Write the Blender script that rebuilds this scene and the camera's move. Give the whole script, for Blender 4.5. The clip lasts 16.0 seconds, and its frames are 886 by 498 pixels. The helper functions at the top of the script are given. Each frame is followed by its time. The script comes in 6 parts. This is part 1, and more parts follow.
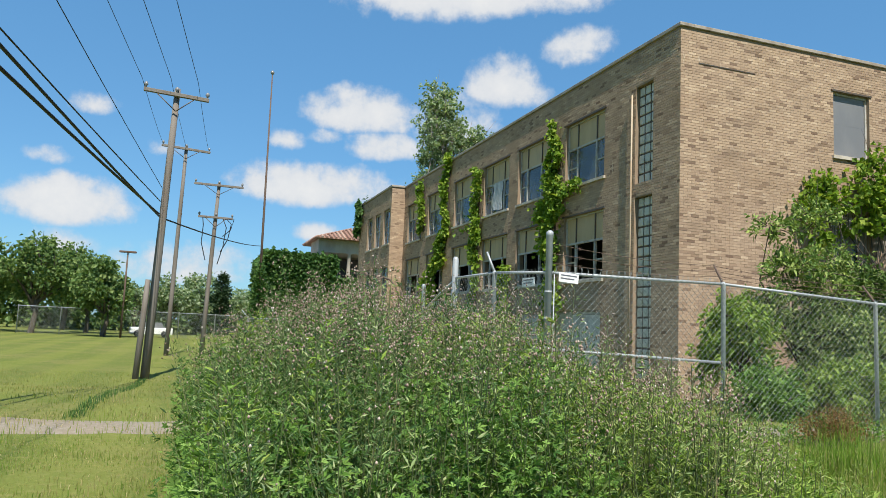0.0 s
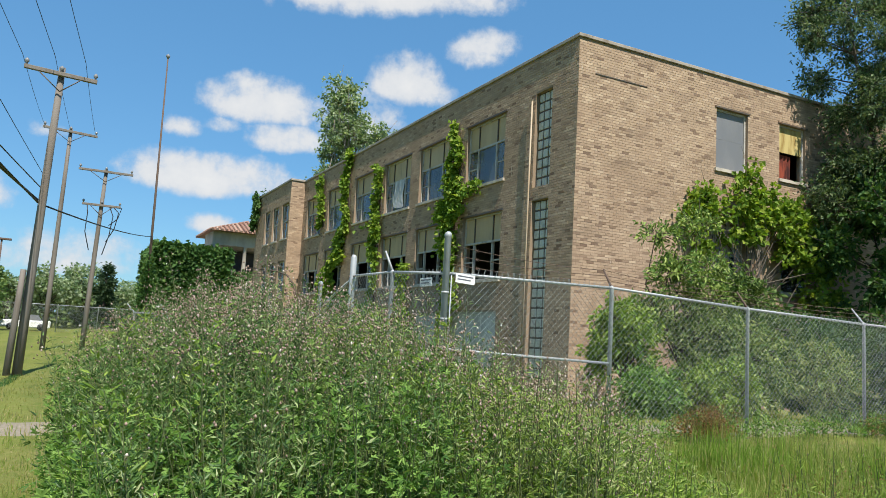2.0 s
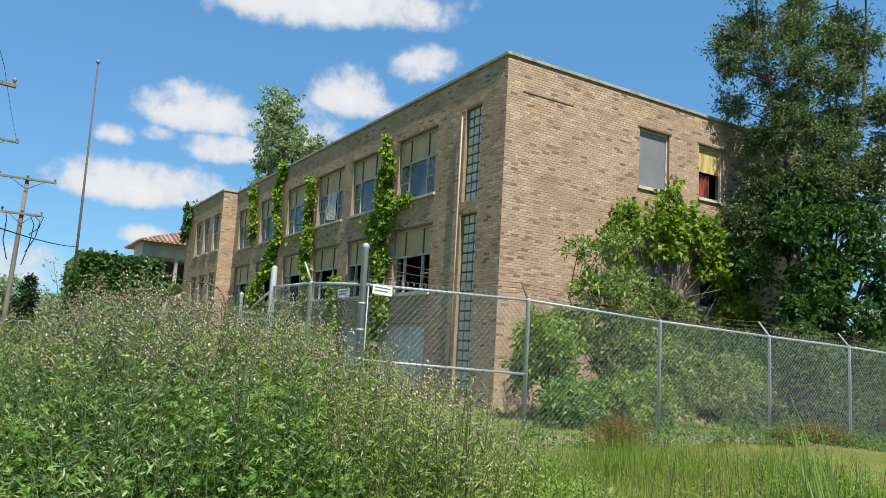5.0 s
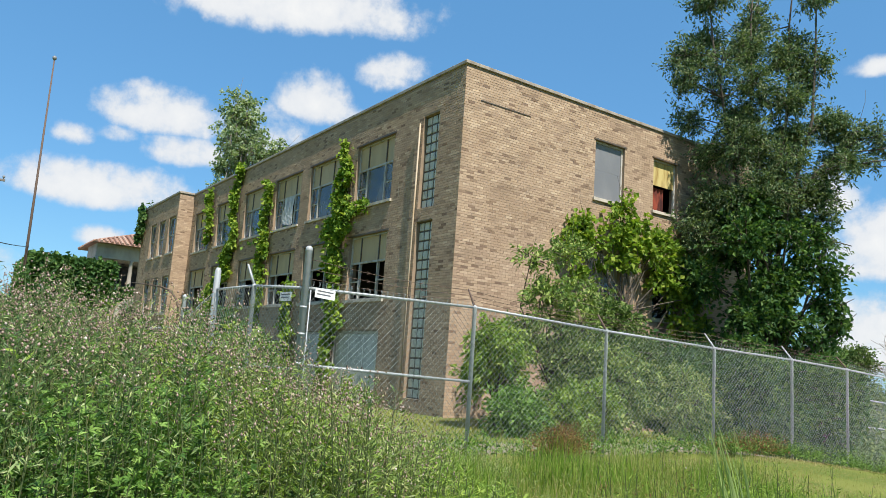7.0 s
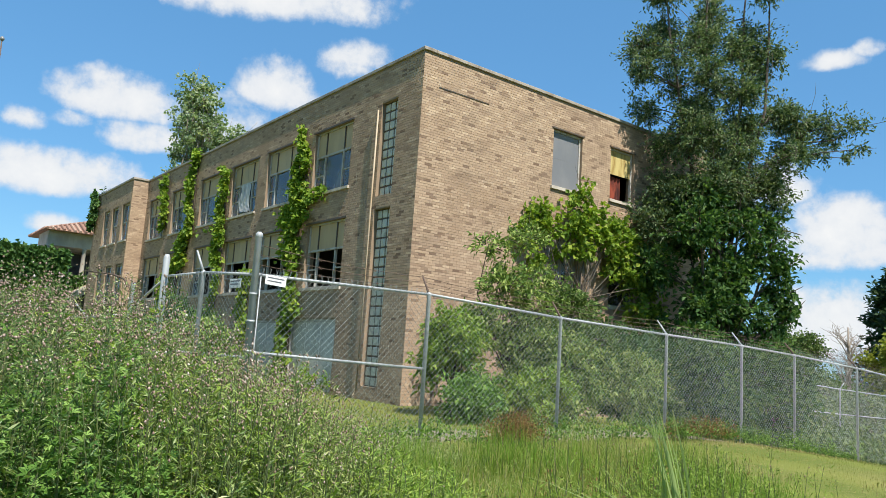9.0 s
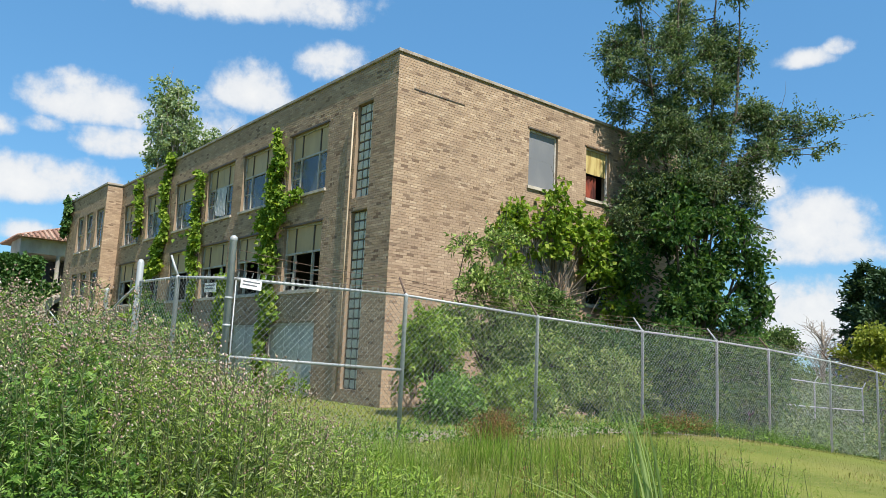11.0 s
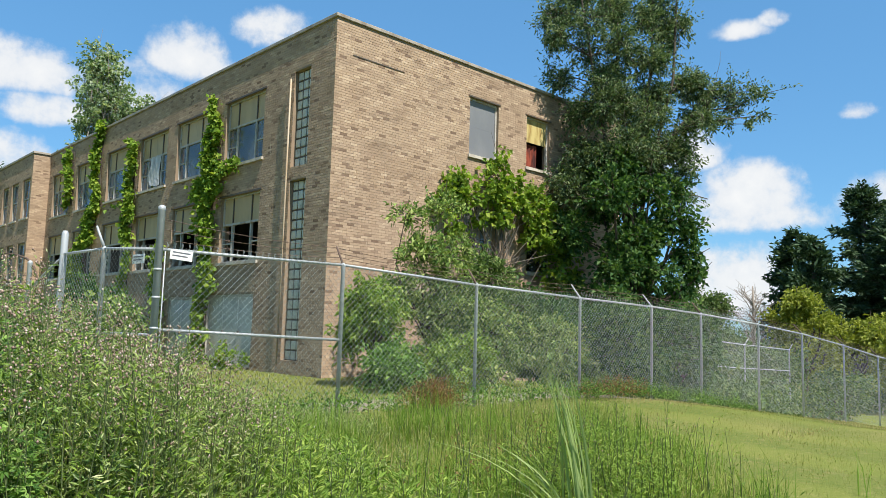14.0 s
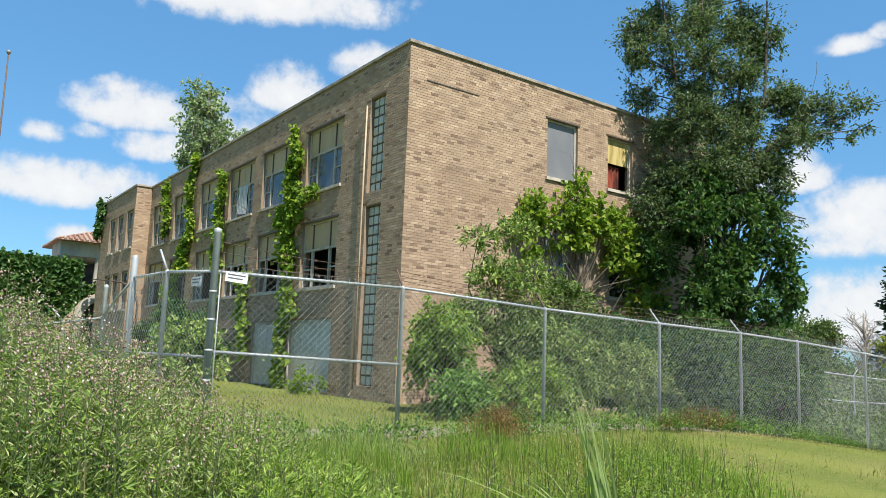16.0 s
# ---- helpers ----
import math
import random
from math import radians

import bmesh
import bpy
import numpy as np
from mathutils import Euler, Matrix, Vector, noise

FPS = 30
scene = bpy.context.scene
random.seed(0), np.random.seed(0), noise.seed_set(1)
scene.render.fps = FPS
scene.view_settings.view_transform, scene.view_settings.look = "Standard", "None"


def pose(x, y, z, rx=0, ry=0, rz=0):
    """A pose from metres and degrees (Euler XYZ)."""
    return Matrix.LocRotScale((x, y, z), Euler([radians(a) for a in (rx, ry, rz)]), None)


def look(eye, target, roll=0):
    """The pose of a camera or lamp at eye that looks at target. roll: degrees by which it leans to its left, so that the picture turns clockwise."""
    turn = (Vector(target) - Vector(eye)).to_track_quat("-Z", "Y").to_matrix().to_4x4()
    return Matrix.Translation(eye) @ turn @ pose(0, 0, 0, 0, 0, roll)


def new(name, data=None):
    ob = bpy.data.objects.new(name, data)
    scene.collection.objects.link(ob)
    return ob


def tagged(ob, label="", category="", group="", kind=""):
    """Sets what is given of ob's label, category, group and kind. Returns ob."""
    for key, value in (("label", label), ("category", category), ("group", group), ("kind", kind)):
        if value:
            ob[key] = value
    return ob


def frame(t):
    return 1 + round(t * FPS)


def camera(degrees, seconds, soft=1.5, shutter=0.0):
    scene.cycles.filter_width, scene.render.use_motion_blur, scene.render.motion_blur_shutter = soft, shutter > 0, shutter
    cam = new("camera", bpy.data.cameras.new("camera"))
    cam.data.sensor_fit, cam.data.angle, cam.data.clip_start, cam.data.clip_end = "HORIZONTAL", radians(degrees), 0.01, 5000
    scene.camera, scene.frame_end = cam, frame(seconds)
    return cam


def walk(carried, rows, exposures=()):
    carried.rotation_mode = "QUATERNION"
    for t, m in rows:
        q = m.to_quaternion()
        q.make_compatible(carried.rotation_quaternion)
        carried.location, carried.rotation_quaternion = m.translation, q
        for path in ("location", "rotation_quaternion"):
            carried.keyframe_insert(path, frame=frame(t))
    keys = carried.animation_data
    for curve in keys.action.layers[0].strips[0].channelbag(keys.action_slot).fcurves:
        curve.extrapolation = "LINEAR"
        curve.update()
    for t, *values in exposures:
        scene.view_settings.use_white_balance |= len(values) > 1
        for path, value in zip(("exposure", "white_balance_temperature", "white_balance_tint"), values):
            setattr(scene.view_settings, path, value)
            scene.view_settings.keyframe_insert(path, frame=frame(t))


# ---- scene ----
cam = camera(61.9, 16.0, soft=0.85)
PATH = [
    (0, (-11.7, -15.552, 1.377), (-11.049, -13.674, 1.601), 2.6),
    (0.5, (-11.706, -15.538, 1.4), (-11.017, -13.674, 1.624), 3.1),
    (1, (-11.698, -15.533, 1.395), (-10.958, -13.689, 1.623), 3.2),
    (1.5, (-11.679, -15.525, 1.396), (-10.876, -13.709, 1.632), 3.3),
    (2, (-11.684, -15.561, 1.408), (-10.785, -13.79, 1.638), 3.3),
    (2.5, (-11.705, -15.609, 1.393), (-10.733, -13.875, 1.615), 3.1),
    (3, (-11.677, -15.632, 1.393), (-10.681, -13.911, 1.606), 3.1),
    (3.5, (-11.613, -15.654, 1.395), (-10.615, -13.934, 1.604), 3.1),
    (4, (-11.563, -15.679, 1.387), (-10.538, -13.977, 1.618), 3.0),
    (4.2, (-11.568, -15.696, 1.382), (-10.542, -13.997, 1.628), 3.1),
    (6.3, (-11.266, -15.959, 1.378), (-10.205, -14.29, 1.675), 4.1),
    (6.5, (-11.264, -15.944, 1.363), (-10.187, -14.284, 1.657), 4.1),
    (7, (-11.22, -15.886, 1.358), (-10.105, -14.254, 1.665), 4.1),
    (7.5, (-11.18, -15.855, 1.339), (-10.051, -14.235, 1.657), 4.9),
    (8, (-11.092, -15.847, 1.342), (-9.974, -14.218, 1.65), 5.2),
    (8.5, (-11.081, -15.887, 1.344), (-9.943, -14.267, 1.627), 4.6),
    (9, (-11.079, -15.908, 1.345), (-9.878, -14.334, 1.629), 3.8),
    (9.5, (-11.075, -15.919, 1.343), (-9.845, -14.369, 1.634), 3.4),
    (12, (-11.04, -15.982, 1.334), (-9.783, -14.454, 1.623), 2.1),
    (12.5, (-11.03, -15.973, 1.336), (-9.747, -14.466, 1.622), 1.9),
    (13, (-11.011, -15.996, 1.34), (-9.686, -14.522, 1.609), 1.8),
    (13.5, (-10.973, -15.994, 1.339), (-9.611, -14.55, 1.584), 1.5),
    (14, (-10.934, -15.994, 1.332), (-9.57, -14.548, 1.547), 1.7),
    (14.5, (-10.859, -15.972, 1.292), (-9.53, -14.494, 1.516), 1.2),
    (15, (-10.772, -15.999, 1.308), (-9.49, -14.493, 1.603), 1.3),
    (15.5, (-10.567, -16.034, 1.309), (-9.327, -14.494, 1.609), 1.4),
    (16, (-10.336, -16.048, 1.306), (-9.172, -14.446, 1.586), 2.2),
]
walk(cam, [(t, look(eye, target, roll)) for t, eye, target, roll in PATH], [(0, 0.70), (4, 0.73), (7, 0.84), (12, 0.86), (16, 0.90)])

# ---- light ----
SUN_AZ, SUN_EL = 187.0, 57.0          # degrees clockwise from +y, and above the horizon
world = bpy.data.worlds.new("sky")
scene.world = world
world.use_nodes = True
wt = world.node_tree
wt.nodes.clear()


def wnode(kind, **values):
    n = wt.nodes.new(kind)
    for k, v in values.items():
        if k == "operation":
            n.operation = v
        elif k == "data_type":
            n.data_type = v
    return n


def wmath(op, a, b=None, c=None, clamp=False):
    n = wnode("ShaderNodeMath", operation=op)
    n.use_clamp = clamp
    for i, v in enumerate((a, b, c)):
        if v is None:
            continue
        if isinstance(v, (int, float)):
            n.inputs[i].default_value = v
        else:
            wt.links.new(v, n.inputs[i])
    return n.outputs[0]


sky = wt.nodes.new("ShaderNodeTexSky")
sky.sky_type = "NISHITA"
sky.sun_disc = False
sky.sun_elevation = radians(SUN_EL)
sky.sun_rotation = radians(SUN_AZ)
sky.air_density, sky.dust_density, sky.ozone_density = 1.0, 0.35, 1.6
coord = wt.nodes.new("ShaderNodeTexCoord")
sep = wt.nodes.new("ShaderNodeSeparateXYZ")
wt.links.new(coord.outputs["Generated"], sep.inputs[0])
az = wmath("MULTIPLY", wmath("ARCTAN2", sep.outputs[0], sep.outputs[1]), 180 / math.pi)
el = wmath("MULTIPLY", wmath("ARCSINE", sep.outputs[2]), 180 / math.pi)
warp = wt.nodes.new("ShaderNodeTexNoise")
warp.inputs["Scale"].default_value, warp.inputs["Detail"].default_value, warp.inputs["Roughness"].default_value = 9.0, 8.0, 0.62
wt.links.new(coord.outputs["Generated"], warp.inputs["Vector"])
warp2 = wt.nodes.new("ShaderNodeTexNoise")
warp2.inputs["Scale"].default_value, warp2.inputs["Detail"].default_value, warp2.inputs["Roughness"].default_value = 30.0, 6.0, 0.6
wt.links.new(coord.outputs["Generated"], warp2.inputs["Vector"])
# cumulus banks: azimuth, elevation, half width, half height, density
CLOUDS = [(16.4, 25.2, 7.4, 2.9, 1.1), (20.6, 25.8, 12.4, 2.9, 1.1), (29.1, 22.0, 3.1, 1.4, 0.75), (23.5, 18.8, 3.9, 2.7, 1.1), (12.3, 16.3, 4.8, 2.3, 1.1), (13.8, 13.8, 3.2, 1.5, 0.95),
          (9.8, 10.5, 6.8, 2.2, 1.1), (6.7, 13.9, 1.5, 1.1, 0.8), (9.3, 7.0, 1.9, 1.0, 0.9), (9.3, 14.3, 1.6, 0.7, 0.4), (-8.3, 7.5, 4.5, 2.2, 1.1), (-0.4, 3.8, 6.1, 2.1, 0.9), (-8.2, 4.6, 2.5, 1.3, 0.7),
          (-7.3, 14.7, 2.0, 0.9, 0.6), (-2.5, 12.4, 1.9, 0.9, 0.55), (-10.0, 10.8, 1.3, 0.7, 0.4), (65.5, 9.5, 4.8, 3.3, 1.15), (62.4, 13.2, 2.1, 2.1, 1.05), (65.4, 3.2, 4.6, 3.1, 1.0),
          (65.8, 21.6, 2.3, 0.9, 0.8), (67.8, 22.1, 1.3, 0.8, 0.8), (66.6, 8.4, 6.7, 1.5, 1.0), (65.5, 4.5, 3.6, 2.6, 0.9), (73.0, 15.4, 1.5, 0.8, 0.8), (58.5, 12.4, 2.5, 2.6, 0.8), (28.4, 21.3, 2.8, 1.7, 0.7),
          (76.0, 9.0, 5.0, 2.5, 0.9), (20.0, 16.0, 4.0, 3.0, 0.7),
          (100.0, 18.0, 14.0, 5.0, 1.0), (130.0, 26.0, 12.0, 5.0, 0.9), (175.0, 20.0, 16.0, 5.0, 1.0), (225.0 - 360, 18.0, 15.0, 6.0, 1.0),
          (-80.0, 22.0, 14.0, 6.0, 1.0), (-45.0, 14.0, 12.0, 4.0, 1.0), (-30.0, 26.0, 9.0, 3.0, 0.8), (45.0, 45.0, 12.0, 6.0, 0.8), (-60.0, 50.0, 14.0, 7.0, 0.8)]
total = None
for a, e, w, h, d in CLOUDS:
    da = wmath("DIVIDE", wmath("SUBTRACT", az, a), w)
    de = wmath("DIVIDE", wmath("SUBTRACT", el, e), h)
    # flatter underneath than on top
    de = wmath("MULTIPLY", de, wmath("ADD", 1.0, wmath("MULTIPLY", wmath("LESS_THAN", de, 0.0), 0.55)))
    r2 = wmath("ADD", wmath("MULTIPLY", da, da), wmath("MULTIPLY", de, de))
    blob = wmath("MULTIPLY", wmath("SUBTRACT", 1.0, r2), d)
    total = blob if total is None else wmath("MAXIMUM", total, blob)
rough = wmath("ADD", wmath("MULTIPLY", wmath("SUBTRACT", warp.outputs[0], 0.5), 2.5), wmath("MULTIPLY", wmath("SUBTRACT", warp2.outputs[0], 0.5), 1.9))
dens = wmath("ADD", wmath("MAXIMUM", total, -0.9), rough)
mask = wt.nodes.new("ShaderNodeMapRange")
mask.interpolation_type = "SMOOTHSTEP"
mask.inputs["From Min"].default_value, mask.inputs["From Max"].default_value = -0.1, 0.95
mask.inputs["To Max"].default_value = 0.96
wt.links.new(dens, mask.inputs["Value"])
shade = wt.nodes.new("ShaderNodeMapRange")
shade.inputs["From Min"].default_value, shade.inputs["From Max"].default_value = 0.2, 1.6
wt.links.new(dens, shade.inputs["Value"])
cloudmix = wt.nodes.new("ShaderNodeMixRGB")
cloudmix.inputs[1].default_value, cloudmix.inputs[2].default_value = (4.1, 4.35, 4.7, 1), (5.3, 5.3, 5.25, 1)
wt.links.new(shade.outputs[0], cloudmix.inputs[0])
tint = wt.nodes.new("ShaderNodeMixRGB")
tint.blend_type = "MULTIPLY"
tint.inputs[0].default_value, tint.inputs[2].default_value = 1.0, (0.60, 0.84, 0.92, 1)
wt.links.new(sky.outputs[0], tint.inputs[1])
skymix = wt.nodes.new("ShaderNodeMixRGB")
wt.links.new(mask.outputs[0], skymix.inputs[0])
even = wt.nodes.new("ShaderNodeMixRGB")
even.inputs[0].default_value, even.inputs[2].default_value = 0.5, (0.70, 2.2, 4.4, 1)
wt.links.new(tint.outputs[0], even.inputs[1])
wt.links.new(even.outputs[0], skymix.inputs[1])
wt.links.new(cloudmix.outputs[0], skymix.inputs[2])
back = wt.nodes.new("ShaderNodeBackground")
back.inputs["Strength"].default_value = 0.10
wt.links.new(skymix.outputs[0], back.inputs["Color"])
wout = wt.nodes.new("ShaderNodeOutputWorld")
wt.links.new(back.outputs[0], wout.inputs["Surface"])

sun = new("sun", bpy.data.lights.new("sun", "SUN"))
sun.data.energy, sun.data.angle, sun.data.color = 4.6, radians(0.53), (1.0, 0.95, 0.86)
sdir = Vector((math.sin(radians(SUN_AZ)) * math.cos(radians(SUN_EL)), math.cos(radians(SUN_AZ)) * math.cos(radians(SUN_EL)), math.sin(radians(SUN_EL))))
sun.matrix_world = look(sdir * 60, (0, 0, 0))


# ---- materials ----
def material(name, base, rough=0.8, metal=0.0, spots=(), bump=0.0, bump_scale=40.0, island=None, objrand=None, spec=0.4):
    """spots: (colour, noise scale, low, high, stretch z) laid over the base; island, objrand: colour ramps by piece."""
    m = bpy.data.materials.new(name)
    m.use_nodes = True
    nt = m.node_tree
    p = nt.nodes["Principled BSDF"]
    p.inputs["Roughness"].default_value, p.inputs["Metallic"].default_value = rough, metal
    p.inputs["Specular IOR Level"].default_value = spec
    tc = nt.nodes.new("ShaderNodeTexCoord")
    geo = nt.nodes.new("ShaderNodeNewGeometry")
    col = None
    if island or objrand:
        ramp = nt.nodes.new("ShaderNodeValToRGB")
        stops = island or objrand
        while len(ramp.color_ramp.elements) < len(stops):
            ramp.color_ramp.elements.new(0.5)
        for el_, (pos, c) in zip(ramp.color_ramp.elements, stops):
            el_.position, el_.color = pos, (*c, 1)
        if island:
            nt.links.new(geo.outputs["Random Per Island"], ramp.inputs[0])
        else:
            oi = nt.nodes.new("ShaderNodeObjectInfo")
            nt.links.new(oi.outputs["Random"], ramp.inputs[0])
        col = ramp.outputs[0]
    for c, sc, lo, hi, stretch in spots:
        n = nt.nodes.new("ShaderNodeTexNoise")
        n.inputs["Scale"].default_value, n.inputs["Detail"].default_value, n.inputs["Roughness"].default_value = sc, 6.0, 0.6
        mp = nt.nodes.new("ShaderNodeMapping")
        mp.inputs["Scale"].default_value = (1, 1, stretch)
        nt.links.new(geo.outputs["Position"], mp.inputs["Vector"])
        nt.links.new(mp.outputs[0], n.inputs["Vector"])
        mr = nt.nodes.new("ShaderNodeMapRange")
        mr.inputs["From Min"].default_value, mr.inputs["From Max"].default_value = lo, hi
        nt.links.new(n.outputs[0], mr.inputs["Value"])
        mx = nt.nodes.new("ShaderNodeMixRGB")
        nt.links.new(mr.outputs[0], mx.inputs[0])
        if col is None:
            mx.inputs[1].default_value = (*base, 1)
        else:
            nt.links.new(col, mx.inputs[1])
        mx.inputs[2].default_value = (*c, 1)
        col = mx.outputs[0]
    if col is None:
        p.inputs["Base Color"].default_value = (*base, 1)
    else:
        nt.links.new(col, p.inputs["Base Color"])
    if bump:
        n = nt.nodes.new("ShaderNodeTexNoise")
        n.inputs["Scale"].default_value, n.inputs["Detail"].default_value = bump_scale, 5.0
        nt.links.new(geo.outputs["Position"], n.inputs["Vector"])
        b = nt.nodes.new("ShaderNodeBump")
        b.inputs["Strength"].default_value, b.inputs["Distance"].default_value = bump, 0.02
        nt.links.new(n.outputs[0], b.inputs["Height"])
        nt.links.new(b.outputs[0], p.inputs["Normal"])
    return m


def leaf_material(name, stops, translucent=0.35, rough=0.5, patch=None):
    m = bpy.data.materials.new(name)
    m.use_nodes = True
    nt = m.node_tree
    p = nt.nodes["Principled BSDF"]
    p.inputs["Roughness"].default_value, p.inputs["Specular IOR Level"].default_value = rough + 0.1, 0.22
    geo = nt.nodes.new("ShaderNodeNewGeometry")
    ramp = nt.nodes.new("ShaderNodeValToRGB")
    while len(ramp.color_ramp.elements) < len(stops):
        ramp.color_ramp.elements.new(0.5)
    for el_, (pos, c) in zip(ramp.color_ramp.elements, stops):
        el_.position, el_.color = pos, (*c, 1)
    nt.links.new(geo.outputs["Random Per Island"], ramp.inputs[0])
    col = ramp.outputs[0]
    if patch:
        n = nt.nodes.new("ShaderNodeTexNoise")
        n.inputs["Scale"].default_value, n.inputs["Detail"].default_value = patch[1], 3.0
        nt.links.new(geo.outputs["Position"], n.inputs["Vector"])
        mr = nt.nodes.new("ShaderNodeMapRange")
        mr.inputs["From Min"].default_value, mr.inputs["From Max"].default_value, mr.inputs["To Max"].default_value = 0.45, 0.65, 0.7
        nt.links.new(n.outputs[0], mr.inputs["Value"])
        mx = nt.nodes.new("ShaderNodeMixRGB")
        mx.inputs[2].default_value = (*patch[0], 1)
        nt.links.new(mr.outputs[0], mx.inputs[0])
        nt.links.new(col, mx.inputs[1])
        col = mx.outputs[0]
    nt.links.new(col, p.inputs["Base Color"])
    tr = nt.nodes.new("ShaderNodeBsdfTranslucent")
    warm = nt.nodes.new("ShaderNodeMixRGB")
    warm.blend_type = "MULTIPLY"
    warm.inputs[0].default_value, warm.inputs[2].default_value = 1.0, (1.25, 1.3, 0.6, 1)
    nt.links.new(col, warm.inputs[1])
    nt.links.new(warm.outputs[0], tr.inputs["Color"])
    mix = nt.nodes.new("ShaderNodeMixShader")
    mix.inputs[0].default_value = translucent
    nt.links.new(p.outputs[0], mix.inputs[1])
    nt.links.new(tr.outputs[0], mix.inputs[2])
    nt.links.new(mix.outputs[0], nt.nodes["Material Output"].inputs["Surface"])
    return m


BRICKS = [(0.0, (0.165, 0.108, 0.075)), (0.05, (0.23, 0.155, 0.107)), (0.1, (0.325, 0.228, 0.156)), (0.35, (0.365, 0.262, 0.178)), (0.6, (0.405, 0.292, 0.197)), (0.8, (0.37, 0.264, 0.18)), (1.0, (0.485, 0.362, 0.25))]
STAIN = [((0.20, 0.14, 0.098), 0.9, 0.5, 0.85, 2.2), ((0.56, 0.47, 0.36), 4.5, 0.66, 0.76, 0.22), ((0.27, 0.18, 0.115), 0.45, 0.5, 0.85, 1.0), ((0.30, 0.21, 0.14), 2.2, 0.55, 0.8, 2.5), ((0.5, 0.38, 0.26), 1.6, 0.62, 0.95, 3.0)]
m_brick = material("tan_brick", (0.4, 0.27, 0.15), 0.9, spots=STAIN, bump=0.35, bump_scale=90, island=BRICKS, spec=0.2)
m_brick_piece = material("tan_brick_piece", (0.4, 0.27, 0.15), 0.9, spots=STAIN, bump=0.35, bump_scale=90, objrand=BRICKS, spec=0.2)
m_mortar = material("mortar", (0.285, 0.208, 0.145), 0.95, spots=[((0.22, 0.17, 0.12), 2.0, 0.4, 0.7, 1.0)], spec=0.1)
m_coping = material("coping_metal", (0.33, 0.285, 0.235), 0.6, spots=[((0.2, 0.16, 0.12), 3.0, 0.45, 0.7, 0.3)])
m_concrete = material("concrete", (0.42, 0.38, 0.32), 0.9, spots=[((0.26, 0.22, 0.17), 1.8, 0.42, 0.7, 1.0), ((0.3, 0.31, 0.2), 6.0, 0.55, 0.75, 1.0)], bump=0.4, bump_scale=30)
m_cream = material("cream_panel", (0.47, 0.345, 0.19), 0.6, spots=[((0.35, 0.26, 0.15), 1.5, 0.4, 0.75, 0.4), ((0.25, 0.2, 0.12), 6.0, 0.6, 0.8, 0.2)])
m_frame = material("weathered_frame", (0.42, 0.40, 0.36), 0.6, spots=[((0.25, 0.2, 0.15), 5.0, 0.5, 0.7, 1.0)])
m_steel = material("dark_steel", (0.10, 0.085, 0.07), 0.6, 0.3, spots=[((0.16, 0.08, 0.04), 6.0, 0.5, 0.7, 1.0)])
m_downspout = material("pale_rusted_pipe", (0.42, 0.34, 0.24), 0.7, spots=[((0.36, 0.24, 0.13), 4.0, 0.5, 0.75, 0.3)])
m_sill = material("limestone_sill", (0.48, 0.43, 0.36), 0.85, spots=[((0.3, 0.25, 0.2), 4.0, 0.45, 0.7, 1.0)])
m_block = material("glass_block", (0.35, 0.42, 0.42), 0.42, spots=[((0.25, 0.26, 0.23), 5.0, 0.5, 0.75, 1.0)], island=[(0.0, (0.34, 0.35, 0.3)), (0.5, (0.47, 0.475, 0.41)), (1.0, (0.6, 0.6, 0.53))], spec=0.2)
m_galv = material("galvanized_steel", (0.37, 0.39, 0.395), 0.5, 0.15, spots=[((0.32, 0.33, 0.33), 9.0, 0.45, 0.7, 1.0)])
m_wire = material("chain_link_wire", (0.26, 0.285, 0.28), 0.5, 0.4)
m_rusty = material("rusty_steel", (0.12, 0.08, 0.06), 0.8, 0.2)
m_pole = material("weathered_pole_wood", (0.18, 0.16, 0.14), 0.9, spots=[((0.14, 0.11, 0.085), 6.0, 0.45, 0.7, 0.08)], bump=0.5, bump_scale=25)
m_black = material("black_cable", (0.015, 0.015, 0.017), 0.6)
m_porcelain = material("insulator_porcelain", (0.2, 0.2, 0.2), 0.3)
m_white = material("sign_white", (0.78, 0.78, 0.75), 0.5, spots=[((0.6, 0.58, 0.52), 8.0, 0.5, 0.8, 1.0)])
m_ink = material("sign_ink", (0.12, 0.12, 0.14), 0.6)
# near black: shade of unlit rooms and recesses put into the colour
m_dark = material("room_shade", (0.05, 0.05, 0.055), 0.9, spots=[((0.09, 0.085, 0.08), 1.0, 0.4, 0.7, 1.0)])
m_doorpaint = material("grey_door_paint", (0.55, 0.53, 0.49), 0.6, spots=[((0.33, 0.31, 0.28), 2.5, 0.45, 0.75, 0.4)])
m_greypanel = material("grey_window_board", (0.16, 0.165, 0.175), 0.5, spots=[((0.22, 0.22, 0.22), 1.2, 0.4, 0.7, 0.5)])
m_red = material("faded_red_cloth", (0.25, 0.05, 0.025), 0.9, spots=[((0.05, 0.012, 0.01), 3.0, 0.42, 0.6, 0.3)])
m_yellow = material("yellow_board", (0.50, 0.40, 0.16), 0.7, spots=[((0.3, 0.2, 0.06), 6.0, 0.45, 0.65, 0.2)])
m_sheet = material("torn_plastic_sheet", (0.5, 0.5, 0.5), 0.5, spots=[((0.3, 0.3, 0.31), 5.0, 0.4, 0.7, 0.5)])
m_roof = material("roof_tar", (0.10, 0.095, 0.09), 0.95, spots=[((0.16, 0.15, 0.14), 1.0, 0.4, 0.7, 1.0)])
